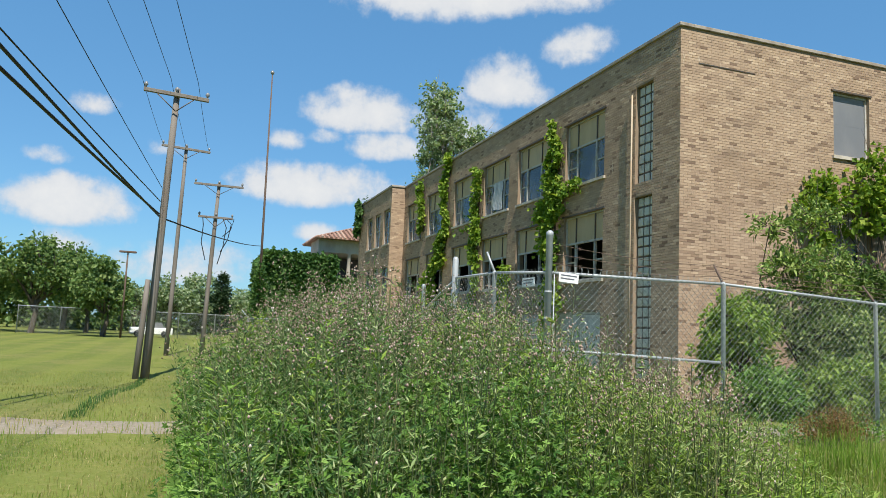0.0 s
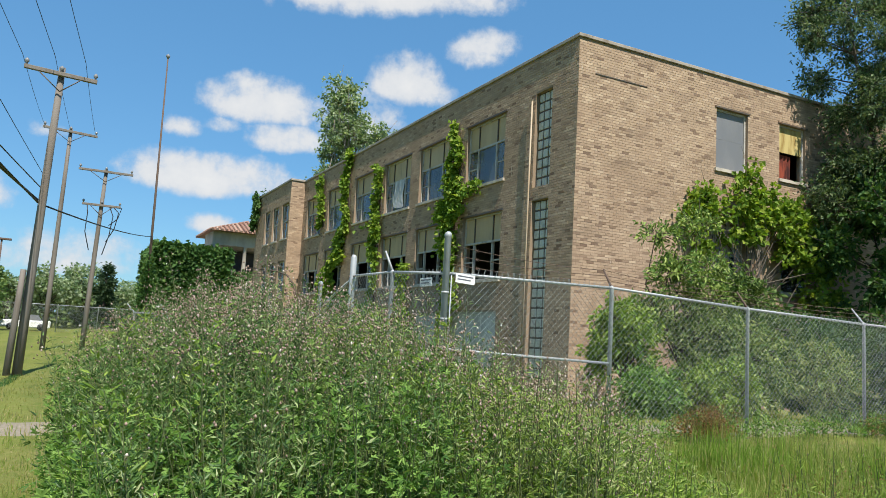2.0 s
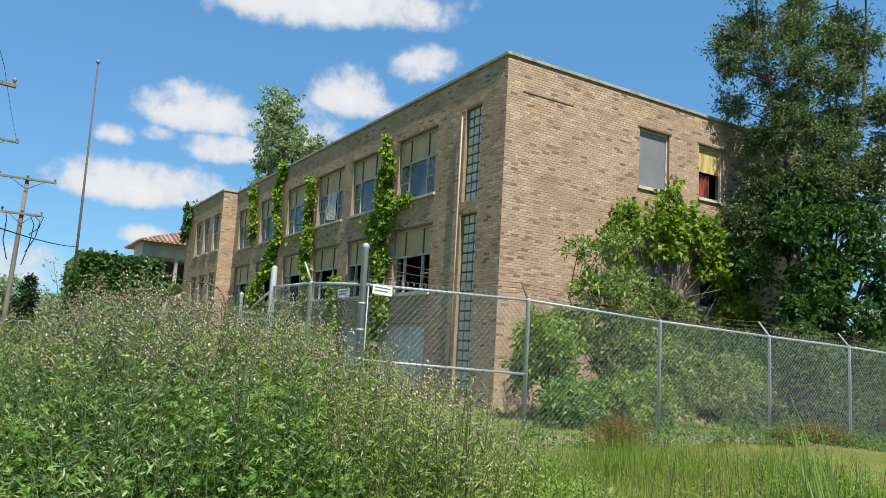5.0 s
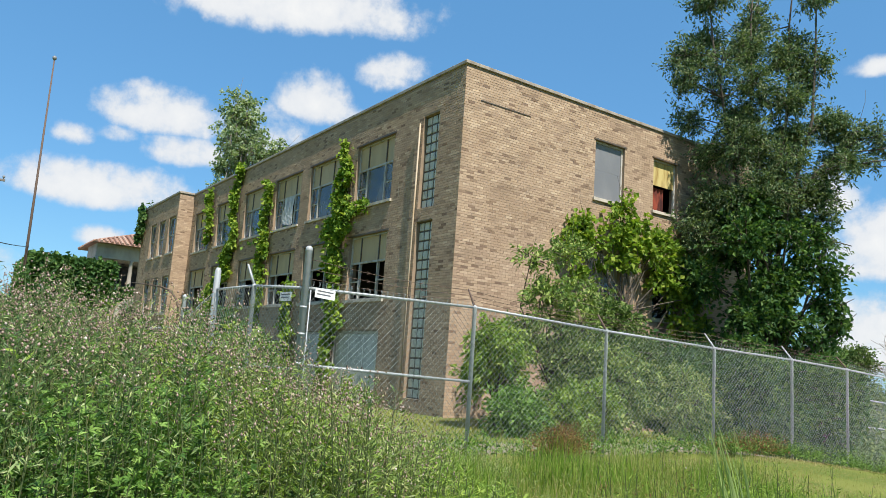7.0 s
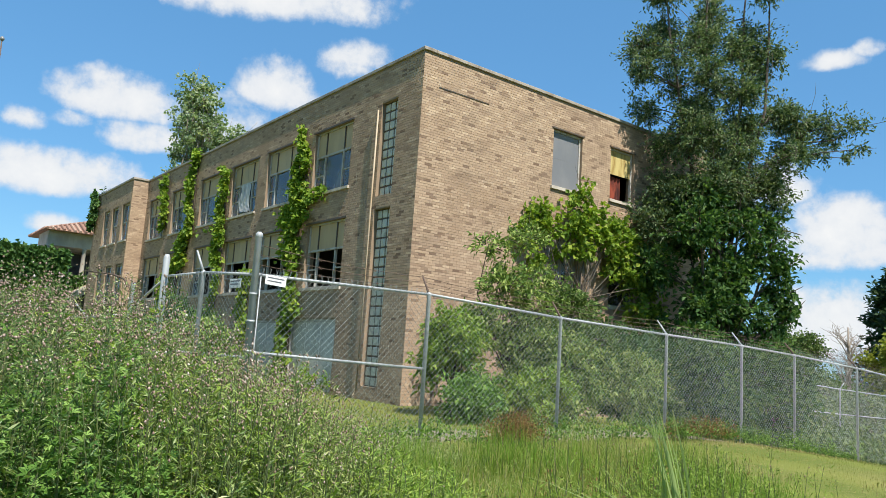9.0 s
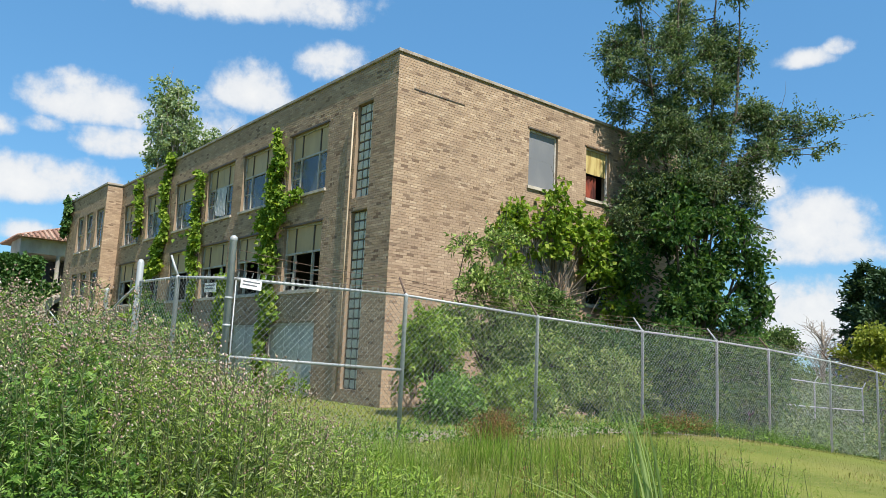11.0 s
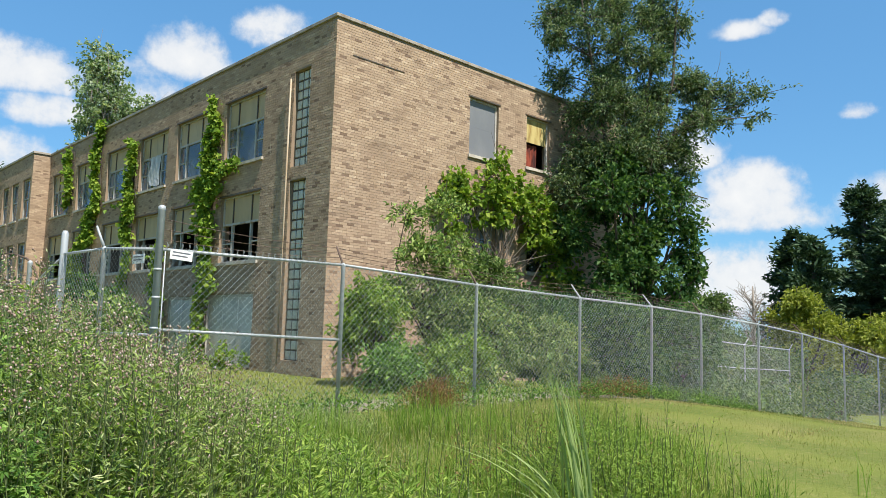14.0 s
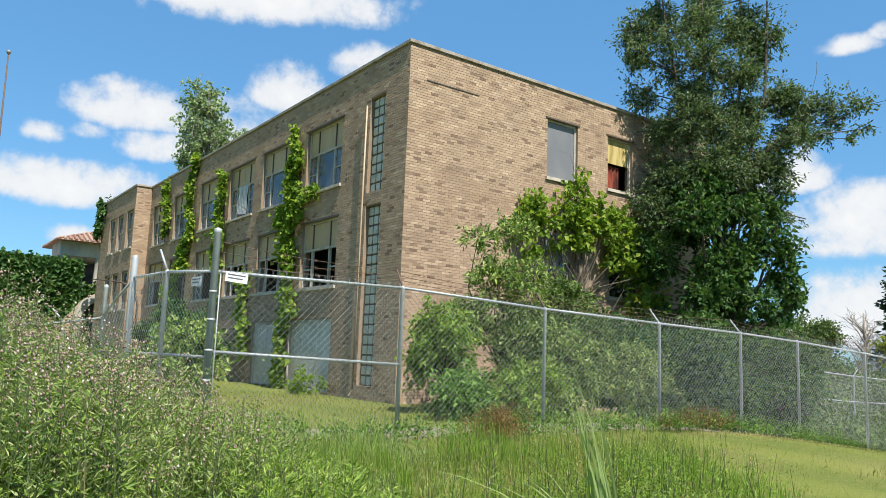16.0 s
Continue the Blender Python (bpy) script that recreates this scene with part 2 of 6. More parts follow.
m_tile = material("clay_roof_tile", (0.3, 0.17, 0.12), 0.85, island=[(0.0, (0.2, 0.11, 0.08)), (0.5, (0.28, 0.165, 0.12)), (1.0, (0.36, 0.25, 0.19))])
m_stucco = material("pale_stucco", (0.42, 0.38, 0.32), 0.9, spots=[((0.28, 0.25, 0.21), 1.0, 0.4, 0.7, 0.4)])
m_bark = material("tree_bark", (0.10, 0.08, 0.06), 0.95, spots=[((0.05, 0.04, 0.03), 8.0, 0.45, 0.65, 0.2)], bump=0.6, bump_scale=18)
m_palebark = material("dry_pale_bark", (0.26, 0.22, 0.18), 0.95)
m_stem = material("weed_stem", (0.09, 0.115, 0.04), 0.8)
m_flower = material("thistle_flower", (0.3, 0.22, 0.16), 0.9, island=[(0.0, (0.13, 0.10, 0.06)), (0.35, (0.25, 0.175, 0.135)), (0.8, (0.35, 0.25, 0.205)), (0.96, (0.46, 0.36, 0.31)), (1.0, (0.6, 0.55, 0.48))])
m_lawn = material("lawn_soil", (0.125, 0.15, 0.036), 0.95, spots=[((0.20, 0.185, 0.065), 0.35, 0.45, 0.7, 1.0), ((0.085, 0.125, 0.025), 1.4, 0.5, 0.75, 1.0), ((0.23, 0.2, 0.085), 9.0, 0.52, 0.75, 1.0), ((0.075, 0.11, 0.022), 28.0, 0.5, 0.7, 1.0)], bump=0.8, bump_scale=45, spec=0.05)
m_gravel = material("worn_path", (0.25, 0.205, 0.145), 0.95, spots=[((0.24, 0.21, 0.16), 1.2, 0.4, 0.7, 1.0), ((0.34, 0.3, 0.25), 18.0, 0.5, 0.75, 1.0)], bump=0.8, bump_scale=60, spec=0.1)
m_grassblade = leaf_material("wild_grass", [(0.0, (0.12, 0.2, 0.03)), (0.45, (0.22, 0.3, 0.06)), (0.8, (0.33, 0.34, 0.11)), (1.0, (0.5, 0.42, 0.22))], 0.5)
m_lawnblade = leaf_material("mown_grass", [(0.0, (0.12, 0.175, 0.03)), (0.5, (0.205, 0.24, 0.05)), (1.0, (0.37, 0.33, 0.13))], 0.4, patch=((0.27, 0.235, 0.1), 0.4))
m_weed = leaf_material("weed_leaf", [(0.0, (0.08, 0.135, 0.036)), (0.45, (0.2, 0.28, 0.08)), (0.8, (0.28, 0.34, 0.11)), (1.0, (0.42, 0.44, 0.22))], 0.26, 0.36)
m_mugwort = leaf_material("bright_weed_leaf", [(0.0, (0.045, 0.11, 0.02)), (0.5, (0.11, 0.215, 0.035)), (1.0, (0.24, 0.37, 0.09))], 0.25)
# darker copy of weed_leaf: shade of the stand's left side put into colour
m_weedshade = leaf_material("shaded_weed_leaf", [(0.0, (0.028, 0.068, 0.018)), (0.45, (0.075, 0.145, 0.04)), (0.8, (0.16, 0.245, 0.075)), (1.0, (0.36, 0.41, 0.2))], 0.2, 0.34)
m_lime = leaf_material("lime_weed_leaf", [(0.0, (0.10, 0.175, 0.026)), (0.6, (0.195, 0.295, 0.046)), (1.0, (0.32, 0.40, 0.085))], 0.32)
m_stalk = leaf_material("dry_stalk", [(0.0, (0.10, 0.14, 0.04)), (0.5, (0.2, 0.22, 0.08)), (0.8, (0.3, 0.25, 0.13)), (1.0, (0.42, 0.35, 0.22))], 0.3)
m_gold = leaf_material("yellow_bush_leaf", [(0.0, (0.13, 0.17, 0.025)), (0.6, (0.24, 0.27, 0.04)), (1.0, (0.36, 0.38, 0.08))], 0.4)
m_vine = leaf_material("vine_leaf", [(0.0, (0.09, 0.165, 0.02)), (0.5, (0.17, 0.275, 0.032)), (1.0, (0.31, 0.38, 0.06))], 0.4)
m_ivy = leaf_material("ivy_leaf", [(0.0, (0.03, 0.08, 0.02)), (0.6, (0.065, 0.14, 0.035)), (1.0, (0.13, 0.21, 0.055))], 0.2)
m_shrub = leaf_material("shrub_leaf", [(0.0, (0.07, 0.14, 0.03)), (0.5, (0.175, 0.26, 0.06)), (1.0, (0.37, 0.43, 0.14))], 0.22)
m_tree = leaf_material("tree_leaf", [(0.0, (0.03, 0.068, 0.028)), (0.5, (0.10, 0.155, 0.07)), (1.0, (0.24, 0.29, 0.15))], 0.35, 0.4)
m_treegreen = leaf_material("low_tree_leaf", [(0.0, (0.022, 0.064, 0.018)), (0.5, (0.048, 0.112, 0.03)), (1.0, (0.13, 0.215, 0.05))], 0.35)
m_poplar = leaf_material("poplar_leaf", [(0.0, (0.10, 0.17, 0.06)), (0.5, (0.24, 0.31, 0.19)), (1.0, (0.45, 0.5, 0.36))], 0.45)
m_conifer = leaf_material("conifer_needles", [(0.0, (0.02, 0.045, 0.022)), (0.6, (0.048, 0.088, 0.04)), (1.0, (0.09, 0.14, 0.065))], 0.15)
m_far = leaf_material("far_leaf", [(0.0, (0.065, 0.125, 0.04)), (0.6, (0.13, 0.205, 0.062)), (1.0, (0.23, 0.29, 0.1))], 0.3)
m_brush = leaf_material("undergrowth_leaf", [(0.0, (0.04, 0.085, 0.022)), (0.6, (0.09, 0.15, 0.036)), (1.0, (0.19, 0.25, 0.075))], 0.22)
m_straw = leaf_material("straw_grass", [(0.0, (0.24, 0.22, 0.09)), (0.6, (0.38, 0.32, 0.15)), (1.0, (0.52, 0.44, 0.25))], 0.35)
m_lush = leaf_material("lush_grass", [(0.0, (0.09, 0.17, 0.02)), (0.6, (0.17, 0.29, 0.035)), (1.0, (0.30, 0.40, 0.08))], 0.45)
m_reed = leaf_material("reed_leaf", [(0.0, (0.16, 0.24, 0.08)), (0.6, (0.28, 0.36, 0.14)), (1.0, (0.48, 0.52, 0.3))], 0.4)
m_dead = leaf_material("dry_rust_leaf", [(0.0, (0.14, 0.065, 0.03)), (0.5, (0.22, 0.12, 0.05)), (1.0, (0.3, 0.2, 0.09))], 0.3)



def mown_stripes(m, light, period=2.3):
    """Broad mowing stripes along y, laid over a material's colour."""
    nt = m.node_tree
    target = nt.nodes["Principled BSDF"].inputs["Base Color"]
    col = target.links[0].from_socket
    geo = nt.nodes.new("ShaderNodeNewGeometry")
    wave = nt.nodes.new("ShaderNodeTexWave")
    wave.bands_direction = "X"
    wave.inputs["Scale"].default_value, wave.inputs["Distortion"].default_value, wave.inputs["Detail Scale"].default_value = 0.314 / period, 2.5, 0.4
    nt.links.new(geo.outputs["Position"], wave.inputs["Vector"])
    mr = nt.nodes.new("ShaderNodeMapRange")
    mr.inputs["From Min"].default_value, mr.inputs["From Max"].default_value, mr.inputs["To Max"].default_value = 0.35, 0.75, 0.32
    nt.links.new(wave.outputs[1], mr.inputs["Value"])
    mx = nt.nodes.new("ShaderNodeMixRGB")
    mx.inputs[2].default_value = (*light, 1)
    nt.links.new(mr.outputs[0], mx.inputs[0])
    nt.links.new(col, mx.inputs[1])
    nt.links.new(mx.outputs[0], target)


mown_stripes(m_lawn, (0.2, 0.215, 0.05))
mown_stripes(m_lawnblade, (0.33, 0.32, 0.1))

m_glass = bpy.data.materials.new("window_glass")
m_glass.use_nodes = True
gt = m_glass.node_tree
gt.nodes.clear()
g_tr, g_gl, g_mx, g_fr, g_out = (gt.nodes.new("ShaderNode" + k) for k in ("BsdfTransparent", "BsdfGlossy", "MixShader", "Fresnel", "OutputMaterial"))
g_tr.inputs[0].default_value = (0.62, 0.68, 0.72, 1)
g_gl.inputs["Roughness"].default_value = 0.06
g_fr.inputs["IOR"].default_value = 1.75
gt.links.new(g_fr.outputs[0], g_mx.inputs[0])
gt.links.new(g_tr.outputs[0], g_mx.inputs[1])
gt.links.new(g_gl.outputs[0], g_mx.inputs[2])
g_dust, g_dm = gt.nodes.new("ShaderNodeBsdfDiffuse"), gt.nodes.new("ShaderNodeMixShader")
g_dust.inputs[0].default_value = (0.30, 0.32, 0.36, 1)
g_noise, g_geo, g_range = gt.nodes.new("ShaderNodeTexNoise"), gt.nodes.new("ShaderNodeNewGeometry"), gt.nodes.new("ShaderNodeMapRange")
g_noise.inputs["Scale"].default_value = 1.3
g_range.inputs["From Min"].default_value, g_range.inputs["From Max"].default_value, g_range.inputs["To Min"].default_value, g_range.inputs["To Max"].default_value = 0.35, 0.65, 0.15, 0.5
gt.links.new(g_geo.outputs["Position"], g_noise.inputs["Vector"])
gt.links.new(g_noise.outputs[0], g_range.inputs["Value"])
gt.links.new(g_range.outputs[0], g_dm.inputs[0])
gt.links.new(g_mx.outputs[0], g_dm.inputs[1])
gt.links.new(g_dust.outputs[0], g_dm.inputs[2])
gt.links.new(g_dm.outputs[0], g_out.inputs[0])


# ---- builders ----
def empty(name, x=0, y=0, z=0, **tags):
    ob = new(name)
    ob.location = (x, y, z)
    return tagged(ob, **tags)


def part(name, bm, mat, parent=None, label="", smooth=False):
    """Links a bmesh, in world coordinates, as one mesh object."""
    me = bpy.data.meshes.new(name)
    bm.to_mesh(me)
    bm.free()
    me.materials.append(mat)
    if smooth:
        me.polygons.foreach_set("use_smooth", [True] * len(me.polygons))
    ob = new(name, me)
    if parent:
        ob.parent = parent
        root = Vector(parent.location)
        up = parent.parent
        while up:
            root += Vector(up.location)
            up = up.parent
        me.transform(Matrix.Translation(-root))
    if label:
        ob["label"] = label
    return ob


def arrays(name, verts, faces, mat, parent=None, label="", smooth=False):
    """Links arrays of vertices and equal-sided faces as one mesh object."""
    verts, faces = np.asarray(verts, np.float32), np.asarray(faces, np.int32)
    me = bpy.data.meshes.new(name)
    k = faces.shape[1]
    me.vertices.add(len(verts))
    me.vertices.foreach_set("co", verts.ravel())
    me.loops.add(faces.size)
    me.loops.foreach_set("vertex_index", faces.ravel())
    me.polygons.add(len(faces))
    me.polygons.foreach_set("loop_start", np.arange(0, faces.size, k, dtype=np.int32))
    me.polygons.foreach_set("loop_total", np.full(len(faces), k, np.int32))
    me.update(calc_edges=True)
    me.validate()
    me.materials.append(mat)
    me.polygons.foreach_set("use_smooth", [smooth] * len(me.polygons))
    ob = new(name, me)
    if parent:
        ob.parent = parent
        root = Vector(parent.location)
        up = parent.parent
        while up:
            root += Vector(up.location)
            up = up.parent
        me.transform(Matrix.Translation(-root))
    if label:
        ob["label"] = label
    return ob


def box(bm, x0, x1, y0, y1, z0, z1, bevel=0.0):
    r = bmesh.ops.create_cube(bm, size=1)
    vs = r["verts"]
    for v in vs:
        v.co = Vector(((x0 + x1) / 2 + v.co.x * (x1 - x0), (y0 + y1) / 2 + v.co.y * (y1 - y0), (z0 + z1) / 2 + v.co.z * (z1 - z0)))
    if bevel:
        edges = list({e for v in vs for e in v.link_edges})
        bmesh.ops.bevel(bm, geom=edges, offset=bevel, segments=1, affect="EDGES")
    return vs


def boxed(name, mat, parent, dims, label="", bevel=0.0):
    bm = bmesh.new()
    box(bm, *dims, bevel=bevel)
    return part(name, bm, mat, parent, label)


def tube_arrays(pts, radii, sides=8, cap=True):
    """A tapered tube along points, as arrays of vertices and quads."""
    pts = np.asarray(pts, float)
    n = len(pts)
    radii = np.broadcast_to(np.asarray(radii, float), (n,))
    d = np.gradient(pts, axis=0)
    d /= np.linalg.norm(d, axis=1)[:, None] + 1e-9
    ref = np.where(np.abs(d[:, 2:3]) > 0.9, np.array([[1.0, 0, 0]]), np.array([[0, 0, 1.0]]))
    s = np.cross(d, ref)
    s /= np.linalg.norm(s, axis=1)[:, None] + 1e-9
    u = np.cross(s, d)
    a = np.linspace(0, 2 * np.pi, sides, endpoint=False)
    ring = s[:, None] * np.cos(a)[None, :, None] + u[:, None] * np.sin(a)[None, :, None]
    v = (pts[:, None] + ring * radii[:, None, None]).reshape(-1, 3)
    f = []
    for i in range(n - 1):
        for j in range(sides):
            k = (j + 1) % sides
            f.append((i * sides + j, i * sides + k, (i + 1) * sides + k, (i + 1) * sides + j))
    if cap:
        v = np.vstack([v, pts[:1], pts[-1:]])
        c0, c1 = len(v) - 2, len(v) - 1
        for j in range(0, sides, 2):
            f.append((c0, (j + 2) % sides, (j + 1) % sides, j))
            b = (n - 1) * sides
            f.append((c1, b + j, b + (j + 1) % sides, b + (j + 2) % sides))
    return v, np.array(f)


def joined(chunks):
    vs, fs, n = [], [], 0
    for v, f in chunks:
        vs.append(v)
        fs.append(np.asarray(f) + n)
        n += len(v)
    return np.vstack(vs), np.vstack(fs)


def tube(name, pts, radii, mat, parent=None, label="", sides=8):
    v, f = tube_arrays(pts, radii, sides)
    return arrays(name, v, f, mat, parent, label, smooth=True)


def unit(v):
    return v / (np.linalg.norm(v, axis=-1, keepdims=True) + 1e-9)


def leaf_arrays(P, D, L, W, rng, fold=0.25, droop=0.0, flat=0.9):
    """Leaves: a folded, pointed quad each, from its stalk P along D, most of them turned towards the sky."""
    n = len(P)
    side = unit(np.cross(D, unit(rng.normal(size=(n, 3))) + np.array([0.0, 0.0, flat])))
    nor = np.cross(side, D)
    L, W = np.broadcast_to(L, (n,))[:, None], np.broadcast_to(W, (n,))[:, None]
    tip = P + D * L
    tip[:, 2] -= droop * L[:, 0]
    mid = P + D * L * 0.45
    a = mid + side * W / 2 + nor * W * fold
    b = mid - side * W / 2 + nor * W * fold
    v = np.stack([P, a, tip, b], 1).reshape(-1, 3)
    f = np.arange(4 * n).reshape(-1, 4)
    return v, f


def lobed_arrays(P, D, L, W, rng, lobes=((0.0, 1.0), (0.75, 0.75), (-0.7, 0.7)), flat=1.0):
    """Lobed leaves: pointed lobes that spread from one stalk end."""
    n = len(P)
    side = unit(np.cross(D, unit(rng.normal(size=(n, 3))) + np.array([0.0, 0.0, flat])))
    nor = np.cross(side, D)
    L, W = np.broadcast_to(L, (n,))[:, None], np.broadcast_to(W, (n,))[:, None]
    vs, fs = [P], []
    for k, (ang, ln) in enumerate(lobes):
        d = D * math.cos(ang) + side * math.sin(ang)
        across = side * math.cos(ang) - D * math.sin(ang)
        mid = P + d * L * ln * 0.5 + nor * W * 0.15
        tip = P + d * L * ln - np.array([0, 0, 1.0]) * L * ln * 0.2
        vs += [mid + across * W / 2, tip, mid - across * W / 2]
        fs.append(np.array([0, 3 * k + 1, 3 * k + 2, 3 * k + 3]))
    m = len(vs)
    v = np.stack(vs, 1).reshape(-1, 3)
    f = ((np.arange(n) * m)[:, None, None] + np.array(fs)[None]).reshape(-1, 4)
    return v, f


def blade_arrays(P, H, W, rng, lean=0.35):
    """Grass blades: two quads' worth of a bent, narrowing strip each, as quads."""
    n = len(P)
    a = rng.uniform(0, 2 * np.pi, n)
    out = np.stack([np.cos(a), np.sin(a), np.zeros(n)], 1)
    b = rng.uniform(0, 2 * np.pi, n)
    side = np.stack([np.cos(b), np.sin(b), np.zeros(n)], 1) * np.broadcast_to(W, (n,))[:, None] / 2
    H = np.broadcast_to(H, (n,))[:, None]
    k = np.abs(rng.normal(0, lean, n))[:, None]
    up = np.array([[0, 0, 1.0]])
    m = P + up * H * 0.55 + out * H * k * 0.3
    t = P + up * H * (1 - 0.25 * k) + out * H * k
    v = np.stack([P - side, P + side, m + side * 0.8, m - side * 0.8, t + side * 0.12, t - side * 0.12], 1).reshape(-1, 3)
    base = (np.arange(n) * 6)[:, None]
    f = np.concatenate([base + np.array([[0, 1, 2, 3]]), base + np.array([[3, 2, 4, 5]])])
    return v, f


def cluster(centre, radii, n, rng, shell=0.55):
    """n points inside an ellipsoid, thicker towards its shell."""
    d = unit(rng.normal(size=(n, 3)))
    r = rng.uniform(shell ** 3, 1, n) ** (1 / 3)
    return np.asarray(centre) + d * r[:, None] * np.asarray(radii), d


# ---- ground ----
def gz(x, y):
    """The ground's height: level by the fence, falling away over the lawn and towards the far end of the fence."""
    x, y = np.asarray(x, float), np.asarray(y, float)
    s = lambda v, a, b: np.clip((v - a) / (b - a), 0, 1) ** 2 * (3 - 2 * np.clip((v - a) / (b - a), 0, 1))
    z = -0.45 * s(y, -3.0, 8.0) * s(-x, 7.5, 10.5)
    z = z - 0.107 * np.clip(x - 3.0, 0, 20) * s(-y, -2.0, 2.0)
    z = z - 0.12 * s(-y, 9.0, 11.5) * s(x, -9.5, -7.0)
    return z


rng = np.random.default_rng(7)
gx = np.concatenate([[-3000, -800, -250, -120, -70], np.arange(-45, 45.1, 0.75), [60, 90, 150, 300, 900, 3000]])
gy = np.concatenate([[-3000, -600, -150, -60], np.arange(-30, 45.1, 0.75), [55, 70, 95, 140, 300, 900, 3000]])
GX, GY = np.meshgrid(gx, gy)
bumps = 0.02 * np.sin(GX * 1.7 + np.sin(GY * 1.3)) * np.cos(GY * 1.9)
gv = np.stack([GX, GY, gz(GX, GY) + bumps - 0.02], -1).reshape(-1, 3)
nx, ny = len(gx), len(gy)
gi = (np.arange(ny - 1)[:, None] * nx + np.arange(nx - 1)[None]).ravel()
ground = arrays("ground", gv, np.stack([gi, gi + 1, gi + nx + 1, gi + nx], 1), m_lawn, smooth=True)
tagged(ground, "mown and patchy dry grass lawn", "lawn", kind="structure")

# worn concrete walk that passes under the fence
px = np.arange(-60, 12.1, 0.6)
pn = -6.15 - 0.06 * (px + 8) + 0.10 * np.sin(px * 2.1) + 0.06 * np.sin(px * 5.3)
pf = pn + 1.75 + 0.12 * np.sin(px * 1.3 + 1)
cols = []
for k in np.linspace(0, 1, 5):
    yy = pn + (pf - pn) * k
    cols.append(np.stack([px, yy, gz(px, yy) - 0.05 + 0.07 * np.sin(np.pi * k) ** 0.6], 1))
pv = np.stack(cols, 1).reshape(-1, 3)
pi = (np.arange(len(px) - 1)[:, None] * 5 + np.arange(4)[None]).ravel()
path = arrays("pavement", pv, np.stack([pi, pi + 5, pi + 6, pi + 1], 1), m_gravel, smooth=True)
tagged(path, "cracked worn concrete walk edged with dry grass", "walk", kind="structure")

# ---- the brick school building ----
H, TH = 9.62, 0.32
DEPTH, LONG = 13.5, 25.3
UW = [(3.63, 6.06), (7.42, 9.78), (10.65, 13.2), (14.17, 16.85), (18.15, 20.8), (21.88, 24.5)]
UZ, LZ = (6.31, 8.42), (3.2, 5.3)
GB = (1.17, 2.0)
LEFT_OPEN = [(a, b, *UZ) for a, b in UW] + [(a, b, *LZ) for a, b in UW] + [(*GB, 5.75, 8.55), (*GB, 0.35, 5.36), (3.68, 6.75, 0.0, 2.2), (7.75, 9.7, 0.0, 2.15)]
RIGHT_OPEN = [(5.14, 6.48, 6.80, 8.65), (7.9, 9.13, 6.88, 8.66), (5.0, 6.4, 3.3, 5.1), (8.0, 9.3, 3.3, 5.1)]
T_WIN = [(25.55, 26.95), (27.75, 29.05), (29.75, 31.0)]
TOWER_OPEN = [(a, b, 6.35, 8.4) for a, b in T_WIN] + [(a, b, 3.0, 5.05) for a, b in T_WIN]


def wall(name, place, u0, u1, z0, z1, openings, label):
    """A thick wall with its openings; place maps (u, depth, z) to the world."""
    us = sorted({u0, u1, *[o[0] for o in openings], *[o[1] for o in openings]})
    zs = sorted({z0, z1, *[o[2] for o in openings], *[o[3] for o in openings]})
    us, zs = [u for u in us if u0 <= u <= u1], [z for z in zs if z0 <= z <= z1]
    bm = bmesh.new()
    solid = {}
    for i in range(len(us) - 1):
        for j in range(len(zs) - 1):
            cu, cz = (us[i] + us[i + 1]) / 2, (zs[j] + zs[j + 1]) / 2
            solid[i, j] = not any(o[0] < cu < o[1] and o[2] < cz < o[3] for o in openings)
    cache = {}

    def vert(i, d, j):
        if (i, d, j) not in cache:
            cache[i, d, j] = bm.verts.new(place(us[i], d * TH, zs[j]))
        return cache[i, d, j]

    for (i, j), s in solid.items():
        if not s:
            continue
        for d in (0, 1):
            bm.faces.new([vert(i, d, j), vert(i + 1, d, j), vert(i + 1, d, j + 1), vert(i, d, j + 1)])
        for di, dj, q in ((-1, 0, ((i, j), (i, j + 1))), (1, 0, ((i + 1, j), (i + 1, j + 1))), (0, -1, ((i, j), (i + 1, j))), (0, 1, ((i, j + 1), (i + 1, j + 1)))):
            if not solid.get((i + di, j + dj), False):
                (a, b), (c, e) = q
                bm.faces.new([vert(a, 0, b), vert(c, 0, e), vert(c, 1, e), vert(a, 1, b)])
    bmesh.ops.recalc_face_normals(bm, faces=bm.faces[:])
    return tagged(part(name, bm, m_mortar), label, "wall", kind="structure")


left_place = lambda u, d, z: (d, u, z)
right_place = lambda u, d, z: (u, d, z)
tower_place = lambda u, d, z: (-0.8 + d, u, z)
towerend_place = lambda u, d, z: (u, LONG + d, z)
wall_left = wall("wall_west", left_place, TH, LONG, -1.2, H, LEFT_OPEN, "shaded tan brick wall with two rows of large windows")
wall_right = wall("wall_south", right_place, 0.0, DEPTH, -1.2, H, RIGHT_OPEN, "sunlit tan brick end wall with few windows")
wall_tower = wall("wall_tower", tower_place, LONG + TH, 33.0, -1.2, 9.62, TOWER_OPEN, "projecting brick bay with two rows of three windows")
wall_tend = wall("wall_tower_side", towerend_place, -0.8, 0.0, -1.2, 9.62, [], "narrow sunlit brick return of the bay")
# inner wall and floors carry the unlit rooms' shade in their colour
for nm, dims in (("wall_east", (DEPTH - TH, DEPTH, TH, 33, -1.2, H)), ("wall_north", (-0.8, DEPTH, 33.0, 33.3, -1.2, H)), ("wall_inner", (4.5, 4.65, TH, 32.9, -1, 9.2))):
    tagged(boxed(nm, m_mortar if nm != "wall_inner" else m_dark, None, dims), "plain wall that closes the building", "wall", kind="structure")
